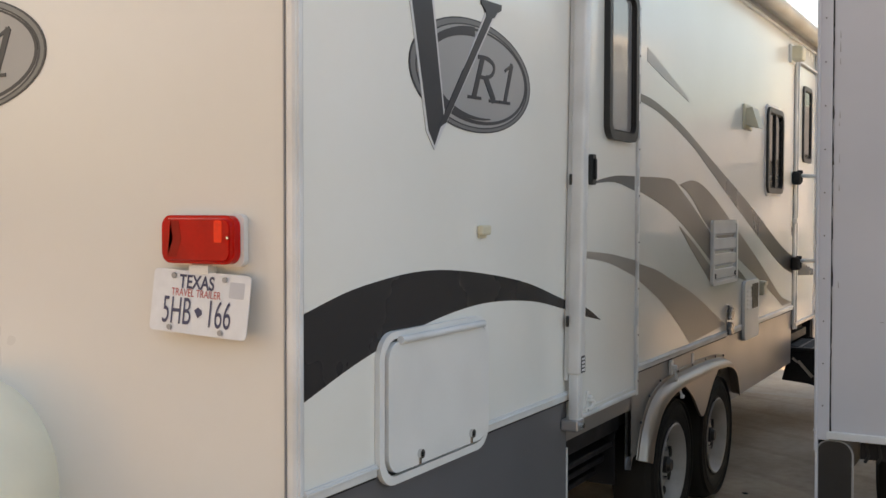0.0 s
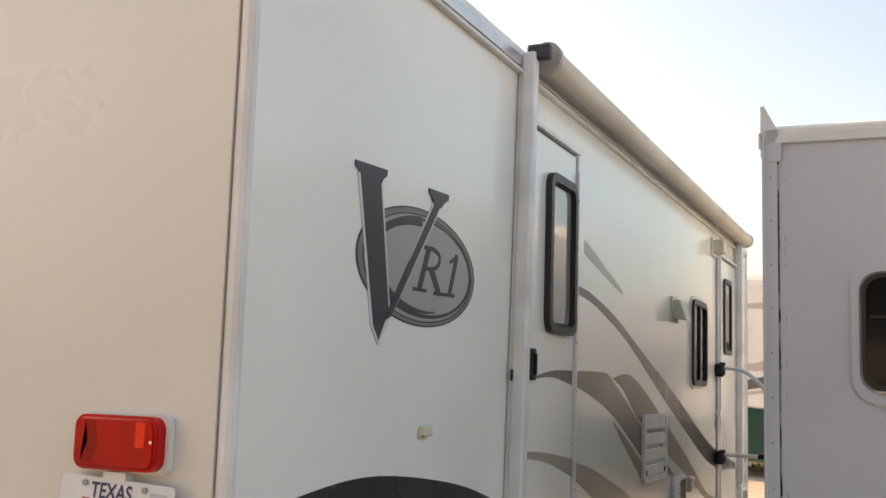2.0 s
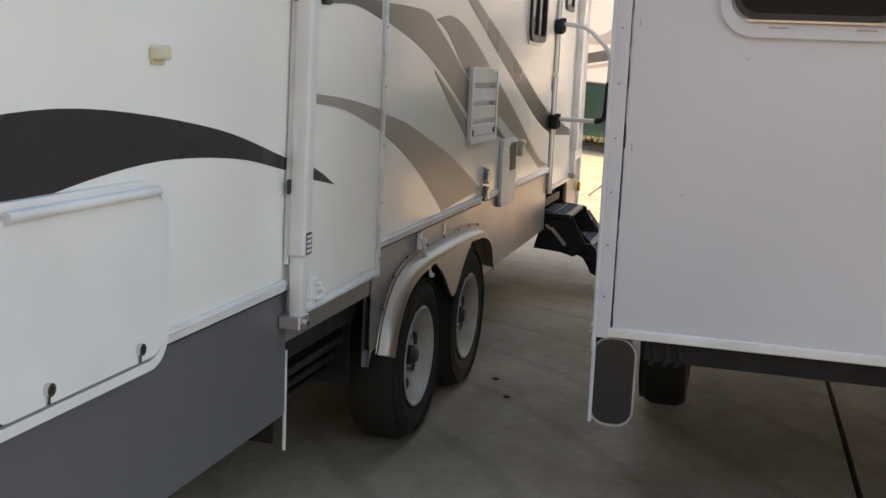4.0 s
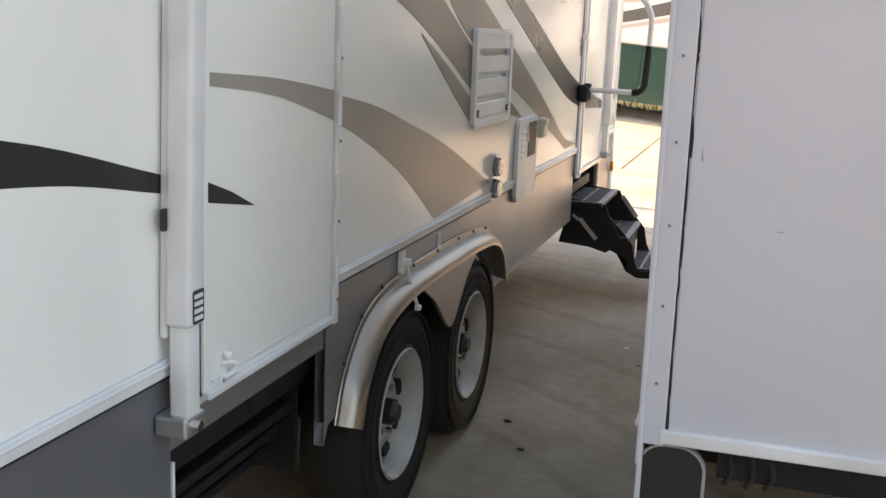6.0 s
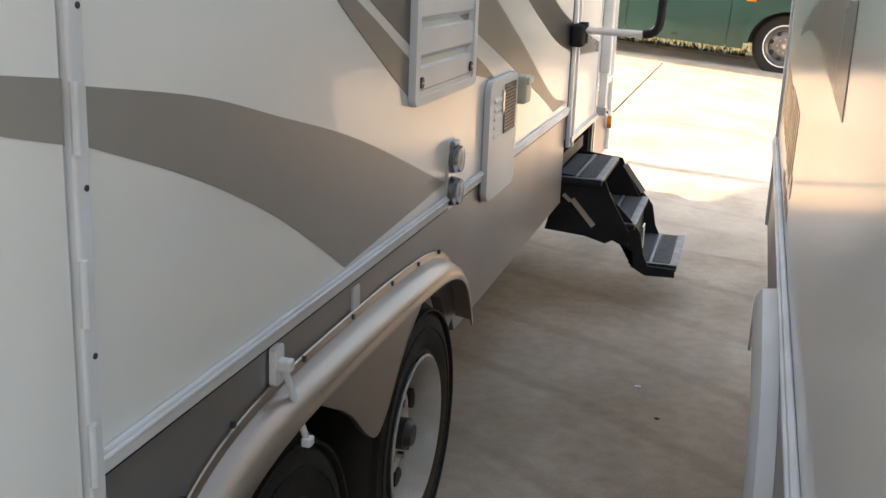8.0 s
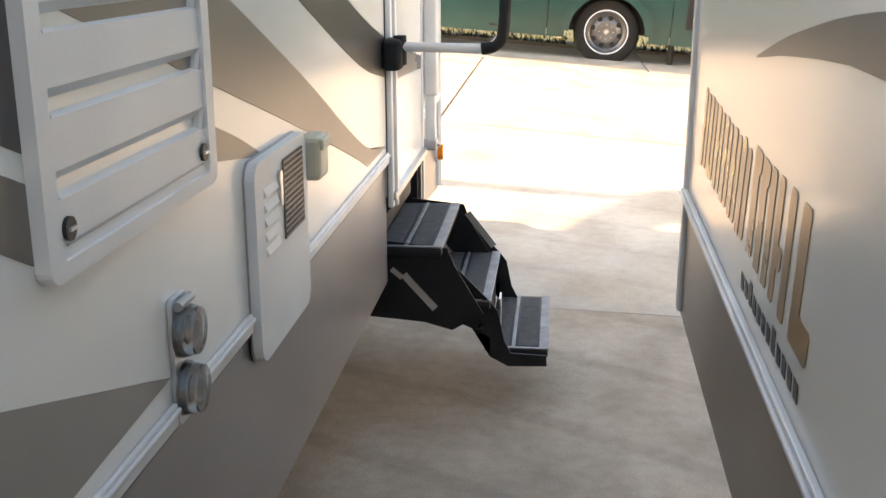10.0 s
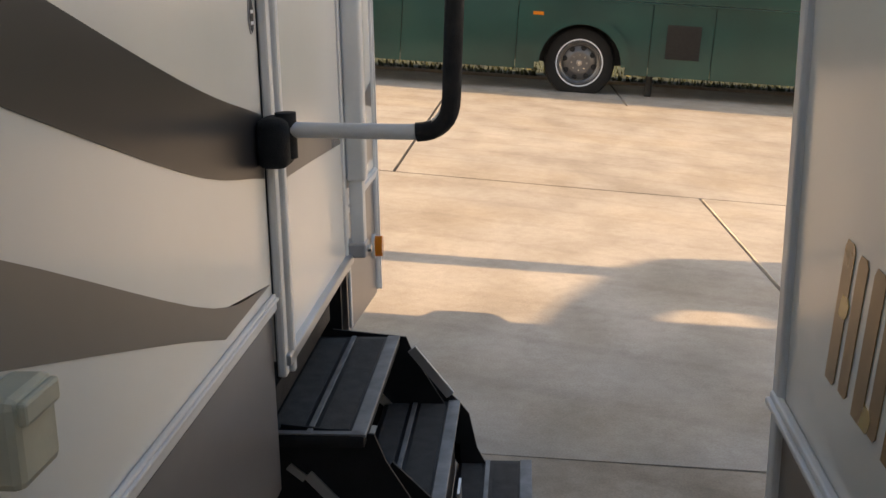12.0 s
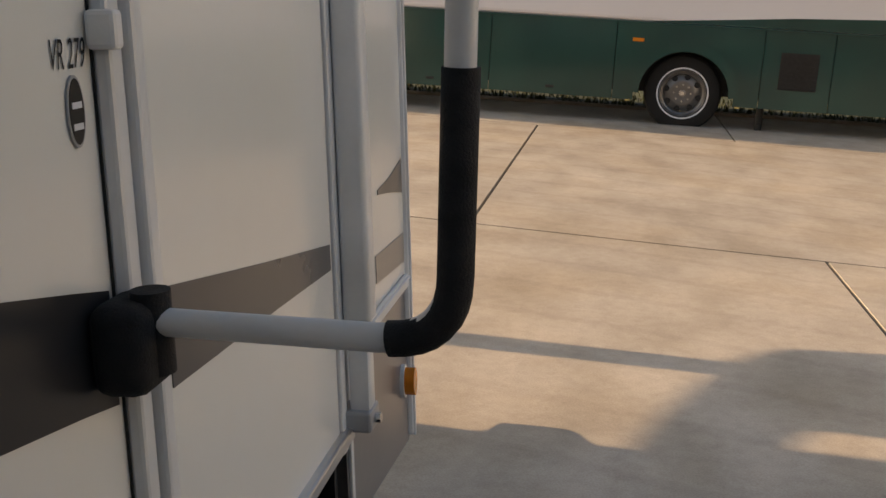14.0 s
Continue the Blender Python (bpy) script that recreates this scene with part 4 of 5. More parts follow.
        part("rib", bbox(nx - 0.122, nx - 0.110, a + 0.01, b - 0.01, nz, nz + 0.004, 0.001), WORN, tr)
        part("grit_strip", bbox(nx - depth + 0.015, nx - 0.132, a + 0.03, b - 0.03, nz, nz + 0.0025), GRIT, tr)
        part("end_strip", bbox(nx - depth + 0.02, nx - 0.004, a + 0.004, a + 0.020, nz, nz + 0.003), WORN, tr)
    xz = lambda y: (lambda u, v, d: (u, y + d, v))
    for yy, dy in ((8.985, 0.0), (9.600, 0.0)):
        up = [(-1.54, 0.325), (XS - 0.01, 0.58), (-1.285, 0.560), (-1.262, 0.500), (-1.17, 0.345), (-1.27, 0.285), (-1.36, 0.310)]
        part("side_plate", slab(up, xz(yy), 0, 0.006), BLACKS, E)
        s2 = [(-1.255, 0.475), (-1.149, 0.367), (-1.125, 0.335), (-1.105, 0.238), (-1.082, 0.192), (-0.965, 0.187), (-0.963, 0.150), (-1.090, 0.146), (-1.150, 0.178), (-1.150, 0.245), (-1.21, 0.275), (-1.35, 0.335)]
        part("side_plate", slab(s2, xz(yy + (0.05 if yy < 9.3 else 0.03)), 0, 0.006), BLACKS, E)
        part("link_arm", bbox(-0.075, 0.075, -0.003, 0.003, -0.011, 0.011, m=Matrix.Translation((-1.375, yy - 0.006, 0.415)) @ Matrix.Rotation(radians(48), 4, "Y")), ALU, E, "bright link arm")
        part("link_arm", bbox(-0.022, 0.022, -0.003, 0.003, -0.008, 0.008, m=Matrix.Translation((-1.448, yy - 0.006, 0.475)) @ Matrix.Rotation(radians(40), 4, "Y")), ALU, E)
    part("brace", bbox(-0.08, 0.08, -0.006, 0.006, -0.012, 0.012, m=Matrix.Translation((-1.22, 9.585, 0.47)) @ Matrix.Rotation(radians(52), 4, "Y")), ALU, E)
    part("riser_plate", bbox(-1.172, -1.164, 9.10, 9.62, 0.175, 0.32), BLACKS, E)
    part("riser_scrap", bbox(-1.130, -1.124, 9.18, 9.26, 0.22, 0.33), ALU, E)
    part("cross_bar", cyl((-1.47, 8.99, 0.35), (-1.47, 9.62, 0.35), 0.012, bm=cyl((-1.18, 9.0, 0.28), (-1.18, 9.62, 0.28), 0.010)), BLACKS, E)

    # awning: two arms and a rolled cloth
    A = part("awning", cyl((XS + 0.085, 4.80, 2.838), (XS + 0.085, 9.825, 2.838), 0.048, 28), AWN, T, "rolled awning with faded cloth and white arms", True)
    for yy in (4.78, 9.825):
        part("end_cap", cyl((XS + 0.085, yy, 2.838), (XS + 0.085, yy + 0.03, 2.838), 0.058, 28), LOGOG if yy < 6 else TRIMW, A, "", True)
    part("rail_cover", bbox(XS + 0.02, XS + 0.08, 4.85, 9.80, 2.808, 2.816, 0.003), AWN, A)
    for a0, zz0 in ((4.632, 0.772), (9.735, 0.772)):
        lean = Matrix(((1, 0, 0, 0), (0, 1, 0.035 if a0 < 6 else 0.0, -0.035 * 0.95 if a0 < 6 else 0.0), (0, 0, 1, 0), (0, 0, 0, 1)))
        arm = part("awning_arm", bbox(XS + 0.018, XS + 0.070, a0, a0 + 0.054, 0.945, 2.84, 0.010, 3, m=lean), TRIMW, A, "white awning arm", True)
        part("inner_arm", bbox(XS + 0.022, XS + 0.060, a0 + 0.010, a0 + 0.058, zz0, 0.95, 0.006), TRIMW, arm, "", True)
        part("arm_channel", bbox(XS + 0.002, XS + 0.018, a0 + 0.012, a0 + 0.046, 0.92, 2.81, 0.004, m=lean), TRIMW, arm)
        f = part("foot_bracket", bbox(XS - 0.002, XS + 0.065, a0 - 0.004, a0 + 0.066, zz0 - 0.035, zz0 + 0.006, 0.006), ALU if a0 < 6 else LOGOG, arm)
        part("pivot", cyl((XS + 0.062, a0 + 0.03, zz0 - 0.015), (XS + 0.076, a0 + 0.03, zz0 - 0.015), 0.010, 12), CHROME, f)
        part("head", bbox(XS + 0.03, XS + 0.12, a0 + 0.01, a0 + 0.05, 2.81, 2.87, 0.010, m=lean), LOGOD, arm)
        if a0 < 6:
            lb = part("warning_label", slab(rrect(0, 0.040, 0, 0.082, 0.006), lambda u, v, d: (XS + 0.022 + u, a0 + 0.0545 + d, 0.955 + v * 0.7), 0.0003, 0.001), LOGOD, arm)
            part("warning_label", slab(rrect(a0 + 0.012, a0 + 0.052, 0.952, 1.014, 0.006), side, 0.0703, 0.0712), LOGOD, arm, "dark warning label with pale bars")
            for i in range(4):
                part("label_bar", bbox(XS + 0.0712, XS + 0.0718, a0 + 0.017, a0 + 0.047, 0.958 + i * 0.0135, 0.966 + i * 0.0135), PLATE, arm)
            part("grip", bbox(XS + 0.02, XS + 0.05, a0 + 0.064, a0 + 0.080, 1.00, 1.12, 0.006), BLACKP, arm)
            part("tab", bbox(XS + 0.02, XS + 0.05, a0 + 0.064, a0 + 0.076, 1.11, 1.20, 0.004), LOGOG, arm)
            part("travel_latch", bbox(XS + 0.015, XS + 0.026, a0 - 0.004, a0 + 0.02, 1.64, 1.68, 0.003, m=lean), BLACKP, arm)
            part("travel_latch", bbox(XS + 0.015, XS + 0.024, a0 - 0.004, a0 + 0.02, 1.12, 1.16, 0.003), BLACKP, arm)

    # rear: lamp, plate, spare wheel
    Lm = part("tail_lamp", slab(rrect(-1.842, -1.600, 1.408, 1.534, 0.018), rear, 0.001, 0.018), PLASTIC, T, "red tail lamp in a white base")
    bm = slab(rrect(-1.838, -1.610, 1.414, 1.531, 0.028), rear, 0.018, 0.05)
    bmesh.ops.bevel(bm, geom=[e for e in bm.edges if all(v.co.y < YR - 0.045 for v in e.verts) and len(e.link_faces) == 2 and e.calc_face_angle() > 0.5], offset=0.010, segments=3, affect="EDGES")
    part("red_lens", bm, REDLENS, Lm, "", True)
    # Brighter red bar painted as a reflection in the lens
    part("painted_glint", slab(rrect(-1.664, -1.640, 1.466, 1.519, 0.005), rear, 0.046, 0.0512), REDHOT, Lm)
    # Dimmer side of the lens, its shading put in as a darker facet
    part("lens_facet", slab([(-1.810, 1.430), (-1.782, 1.430), (-1.766, 1.474), (-1.774, 1.518), (-1.800, 1.518), (-1.792, 1.474)], rear, 0.046, 0.0505), REDDIM, Lm)
    part("lens_screw", cyl((-1.622, YR - 0.048, 1.478), (-1.622, YR - 0.053, 1.478), 0.004, 8), CHROME, Lm)
    part("lamp_stalk", bbox(-1.760, -1.700, YR - 0.03, YR, 1.388, 1.410), PLASTIC, Lm)
    ca, sa = math.cos(radians(-2.6)), math.sin(radians(-2.6))
    pl = lambda u, v, d: (-1.724 + u * ca - v * sa, YR - 0.026 - d - (0.076 - v) * 0.10, 1.318 + u * sa + v * ca)
    P = part("licence_plate", slab(rrect(-0.152, 0.152, -0.076, 0.076, 0.012), pl, 0.0, 0.002), PLATE, T, "white licence plate with navy and red lettering")
    letters("TEXAS", 0.046, lambda u, v, d: pl(u - 0.012, v + 0.034, 0.002 + d), NAVY, P, "state_name", stretch=0.82, bold=0.001)
    letters("TRAVEL TRAILER", 0.026, lambda u, v, d: pl(u - 0.012, v + 0.014, 0.002 + d), REDINK, P, "class_line", stretch=0.80)
    letters("5HB", 0.094, lambda u, v, d: pl(u - 0.068, v - 0.054, 0.002 + d), NAVY, P, "number", stretch=0.56)
    letters("166", 0.094, lambda u, v, d: pl(u + 0.064, v - 0.054, 0.002 + d), NAVY, P, "number", stretch=0.56)
    part("state_mark", slab([(-0.012, -0.018), (-0.002, -0.010), (0.010, -0.016), (0.012, -0.026), (0.000, -0.036), (-0.006, -0.026)], pl, 0.002, 0.0032), NAVY, P)
    part("sticker", slab(rrect(0.090, 0.135, 0.020, 0.058, 0.003), pl, 0.002, 0.0026), DIMW, P)
    for u, v in ((-0.085, 0.062), (0.075, 0.062), (-0.085, -0.064), (0.075, -0.064)):
        part("plate_bolt", cyl(pl(u, v, 0.0), pl(u, v, 0.007), 0.007, 10), LOGOG, P)
    part("spare_cover", bm_lathe(), CREAM, T, "white vinyl spare tyre cover", True)
    # amber side marker, tongue
    am = part("marker_lamp", slab(ellipse(10.321, 0.624, 0.022, 0.034, 20), side, 0.0, 0.030), AMBER, T, "amber oval marker lamp", True)
    part("marker_base", slab(ellipse(10.321, 0.624, 0.028, 0.041, 20), side, -0.003, 0.006), PLASTIC, am)
    for sx in (-1.95, -3.45):
        part("tongue_bar", tube([(sx, YF, 0.50), (-2.68, YF + 1.35, 0.50)], 0.045, 8), BLACKS, T)
    part("tongue_jack", cyl((-2.68, YF + 1.1, 0.0), (-2.68, YF + 1.1, 0.85), 0.035), BLACKS, T)
    return T


def bm_lathe():
    """A squat drum facing the rear with a rounded rim."""
    cx, cz, r = -2.53, 0.79, 0.30
    prof = [(0.0001, 0.262), (r * 0.75, 0.258), (r * 0.92, 0.240), (r, 0.190), (r + 0.004, 0.10), (r - 0.02, 0.0)]
    bm = bmesh.new()
    n = 56
    rings = [[bm.verts.new((cx + a * math.cos(2 * math.pi * k / n), YR - d, cz + a * math.sin(2 * math.pi * k / n))) for k in range(n)] for a, d in prof]
    for a, b in zip(rings, rings[1:]):
        for k in range(n):
            bm.faces.new((a[k], a[(k + 1) % n], b[(k + 1) % n], b[k]))
    return bm


near_trailer()


# ---- the plain white trailer across the aisle ----
def far_trailer():
    # local frame: origin at its rear corner by the aisle, y along its side, level floor
    T = thing("travel_trailer", "white trailer with bronze lettering bars and a taupe skirt", "trailer")
    W, Lg, z0, zt = 2.40, 3.42, 0.0, 1.768
    T.matrix_world = Matrix.Translation((-0.622, 4.975, 0.740)) @ Matrix.Rotation(radians(0.15), 4, "Y") @ Matrix.Rotation(radians(2.2), 4, "X")
    rw = lambda u, v, d: (u, -d, v)
    sw = lambda u, v, d: (-d, u, v)
    part("rear_wall", bbox(0.005, W, 0.0, 0.05, z0, zt, 0.0), DIMW, T)
    part("side_wall", bbox(0.0, 0.05, 0.01, Lg, z0, zt), WHITE, T)
    # Unseen wall carried below the floor to keep light from under the trailer
    part("far_wall", bbox(W - 0.05, W, 0.05, Lg, z0 - 0.55, zt), WHITE, T)
    part("front_wall", bbox(0.01, W - 0.01, Lg - 0.05, Lg, z0 - 0.29, zt), WHITE, T)
    part("roof", bbox(-0.01, W + 0.01, -0.012, Lg + 0.01, zt, zt + 0.04, 0.012), PLASTIC, T)
    part("floor_pan", bbox(0.05, W - 0.05, 0.05, Lg - 0.05, z0 - 0.02, z0 + 0.04), DIRTY, T)
    part("rear_beam", bbox(0.14, W - 0.1, 0.03, 0.12, z0 - 0.075, z0 - 0.005), BLACKS, T)
    for fx in (0.45, 1.95):
        part("chassis_beam", bbox(fx, fx + 0.07, 0.35, Lg + 0.9, z0 - 0.11, z0 - 0.02), BLACKS, T)
    part("bottom_trim", bbox(0.03, W, -0.012, 0.02, z0 - 0.006, z0 + 0.022, 0.004), TRIMW, T)
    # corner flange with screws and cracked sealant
    C = part("corner_flange", bbox(-0.008, 0.040, -0.010, 0.0, z0 - 0.01, zt, 0.003, bm=bbox(-0.008, 0.002, -0.010, 0.055, z0 - 0.27, zt, 0.003)), DIMW, T, "white corner flange with screws and cracked sealant")
    part("flange_lip", bbox(-0.010, 0.000, -0.020, -0.008, z0 - 0.05, zt, 0.003), DIMW, C)
    rnd = random.Random(5)
    for k in range(11):
        zz = 0.114 + k * 0.1514
        part("screw", cyl((0.018, -0.013, zz), (0.018, -0.0095, zz), 0.0030, 8), LOGOM, C)
    zz = 0.02
    while zz < zt - 0.03:
        ln = rnd.uniform(0.015, 0.10)
        if rnd.random() < 0.93:
            w = rnd.uniform(0.0030, 0.0100)
            pts = [(0.041 + rnd.uniform(-0.0015, 0.0015), zz), (0.0415 + rnd.uniform(-0.002, 0.002), zz + ln / 2), (0.041, min(zt, zz + ln))]
            part("sealant_crack", slab(strip(pts, w, w * 0.6), rw, 0.0002, 0.0014), SEAL, C)
        zz += ln
    part("sealant_seam", bbox(0.0445, 0.0460, -0.0012, 0.0, z0 + 0.02, zt), LOGOG, C)
    for k in range(9):
        zz, w = rnd.uniform(0.1, 1.7), rnd.uniform(0.002, 0.005)
        part("chip", slab(strip([(0.063 + rnd.uniform(-0.003, 0.003), zz), (0.064, zz + rnd.uniform(0.01, 0.05))], w, 0.001), rw, 0.0002, 0.0009), LOGOG, C)
    for u, v in ((0.204, 0.42), (0.35, 0.8)):
        part("scuff", slab(strip([(u, v), (u + 0.012, v + 0.001)], 0.0025), rw, 0.0002, 0.0009), LOGOG, T)
    # rear window
    Wn = part("rear_window", ringslab(rrect(0.305, 0.728, 0.905, 1.292, 0.062), rrect(0.319, 0.714, 0.921, 1.278, 0.052), rw, 0.001, 0.020), BLACKP, T, "dark rear window with a raised white surround")
    part("surround", ringslab(rrect(0.272, 0.762, 0.858, 1.325, 0.090), rrect(0.298, 0.735, 0.896, 1.299, 0.066), rw, 0.001, 0.012), DIMW, Wn)
    part("pane", slab(rrect(0.312, 0.721, 0.912, 1.286, 0.055), rw, 0.002, 0.007), DARKGLASS, Wn)
    part("sash_bar", bbox(0.33, 0.71, -0.011, -0.007, 1.145, 1.152), BLACKP, Wn)
    for u in (0.40, 0.62):
        part("weep_slot", bbox(u, u + 0.05, -0.0135, -0.011, 0.882, 0.887), LOGOG, Wn)
    part("bottom_channel", bbox(0.34, 0.695, -0.022, -0.016, 0.898, 0.904), ALU, Wn)
    # gutter spout at the top corner
    sp = part("gutter_spout", slab([(-0.014, 1.70), (0.0, 1.70), (0.0, 1.778), (0.050, 1.780), (-0.002, 1.88), (-0.014, 1.88)], rw, 0.004, 0.012), TRIMW, T)
    part("gutter", bbox(-0.022, 0.0, -0.012, Lg, zt - 0.035, zt + 0.02, 0.004), TRIMW, T)
    part("top_trim", bbox(0.03, W, -0.012, 0.02, zt - 0.022, zt + 0.012, 0.004), TRIMW, T)
    part("top_patch", bbox(0.0, 0.055, -0.013, -0.0095, zt - 0.085, zt - 0.02, 0.002), DIMW, T)
    # side: skirt, belt trim, fender, decals
    low = [(0.015, -0.20), (0.045, -0.255), (0.10, -0.275), (1.35, -0.33)] + [(1.80 + 0.40 * math.cos(radians(t)), -0.40 + 0.26 * math.sin(radians(t))) for t in (160, 120, 90, 60, 20)] + [(2.25, -0.32), (Lg - 0.01, -0.300)]
    part("skirt", columns(low, 0.0, sw, -0.02, -0.001), TAUPEM, T, "taupe metallic skirt")
    part("skirt_flap", slab(rrect(-0.004, 0.118, -0.275, -0.012, 0.048), rw, -0.016, -0.004), BLACKP, T, "rounded black flap closing the skirt end", False)
    part("flap_edge", ringslab(rrect(-0.008, 0.122, -0.279, -0.010, 0.052), rrect(-0.002, 0.116, -0.272, -0.014, 0.046), rw, -0.016, -0.001), LOGOG, T)
    bm = bbox(-0.014, -0.0005, 0.02, Lg, -0.002, 0.030, 0.004)
    bbox(-0.020, -0.010, 0.02, Lg, 0.010, 0.020, 0.003, bm=bm)
    part("belt_trim", bm, TRIMW, T)
    part("front_moulding", bbox(-0.010, 0.03, Lg - 0.03, Lg + 0.006, -0.295, zt, 0.006), TRIMW, T)
    # wheel with a white fender skirt standing out
    bm = bmesh.new()
    line = curve([(1.30, -0.36), (1.38, -0.24), (1.60, -0.155), (1.95, -0.140), (2.15, -0.145), (2.22, -0.19), (2.25, -0.30)], 6)
    prof = [(0.0, 0.02), (0.034, 0.016), (0.050, -0.01), (0.050, -0.06), (0.044, -0.06), (0.042, -0.012), (0.0, 0.004)]
    rings = []
    for i, q in enumerate(line):
        d = (line[min(i + 1, len(line) - 1)] - line[max(i - 1, 0)]).normalized()
        nn = Vector((-d.y, d.x))
        rings.append([bm.verts.new(sw(*(q + nn * b), a)) for a, b in prof])
    for a, b in zip(rings, rings[1:]):
        for k in range(len(prof)):
            bm.faces.new((a[k], a[(k + 1) % len(prof)], b[(k + 1) % len(prof)], b[k]))
    bm.faces.new(rings[0])
    bm.faces.new(rings[-1][::-1])
    part("fender", bm, PLASTIC, T, "white plastic fender", True)
    # the name is kept as plain slanted shapes in its colours, each upright darkening to its foot
    def bar(u0, u1, z0, z1, lean, mt, name="name_bar", lift=0.0014):
        k = lean * (z1 - z0)
        q = [(u0, z0), (u0 - k, z1 - 0.010), (u0 - k - 0.008, z1), (u1 - k + 0.006, z1), (u1 - k, z1 - 0.008), (u1, z0 + 0.006), (u1 + 0.008, z0)]
        return part(name, slab(q, sw, 0.0004, lift), mt, T)
    for k in range(6):
        u, zt0, zb0 = 3.215 - k * 0.104, 0.318 - k * 0.0015, 0.138 - k * 0.0012
        bar(u, u - 0.036, zb0, zt0, 0.20, BRONZE)
        bar(u - 0.052, u - 0.084, zb0 + 0.004, zt0 - 0.004, 0.20, BRONZE)
        zz = (0.226, 0.138, 0.216, 0.222, 0.220, 0.288)[k]
        bar(u - 0.030, u - 0.060, zz, zz + 0.028, 0.20, GOLD, "name_link", 0.0016)
    for k, (u, w, foot, tall) in enumerate(((2.565, 0.048, 0.135, 0.190), (2.493, 0.046, 0.130, 0.192), (2.422, 0.040, 0.128, 0.196), (2.360, 0.036, 0.126, 0.200), (2.282, 0.040, 0.124, 0.204), (2.203, 0.050, 0.122, 0.206))):
        bar(u, u - w, foot, foot + tall, 0.12, BRONZE)
        if k in (0, 1, 3):
            zz = foot + tall - 0.040 if k < 2 else foot + 0.060
            bar(u - w + 0.012, u - w - 0.034, zz, zz + 0.038, 0.12, BRONZE, "name_link", 0.0016)
    bar(2.162, 2.088, 0.122, 0.176, 0.12, BRONZE, "name_foot", 0.0017)
    for k in range(12):
        u = 2.585 - k * 0.0405
        tp = 0.103 if k in (2, 7) else 0.091
        part("maker_bar", slab([(u, tp), (u - 0.026, tp - 0.002), (u - 0.028, 0.062), (u - 0.003, 0.062)], sw, 0.0004, 0.0014), CHAR, T)
    part("decal", slab(band([(2.607, 0.462), (2.30, 0.535), (1.842, 0.605), (1.0, 0.66)], [(2.607, 0.458), (2.30, 0.500), (1.842, 0.532), (1.0, 0.50)]), sw, 0.0004, 0.0014), SLATE, T)
    # underside gear seen below the rear
    for u in (0.16, 0.20, 0.235):
        part("cable_scrap", tube([(u, 0.03, -0.01), (u + 0.01, 0.025, -0.06), (u - 0.004, 0.03, -0.085)], 0.006, 6), SEAL, T)
    part("bracket", bbox(0.006, 0.045, 0.012, 0.03, -0.075, -0.045, 0.002), ALU, T)
    part("stabiliser", tube([(0.95, 0.10, -0.05), (0.945, 0.08, -0.16), (0.955, 0.07, -0.26)], 0.012, 8), ALU, T)
    wheel_r = 0.33
    wx = wheel(T, 0.0, 1.80, wheel_r, 0.2, -1, 0.19)
    wx.matrix_local = Matrix.Translation((0.03, 0, -0.683 - 0.108))
    return T


TAUPEM = paint("taupe_skirt", (0.27, 0.235, 0.20), 0.30, metal=0.5, vary=0.05, scale=2, tint=(0.22, 0.19, 0.165))
far_trailer()


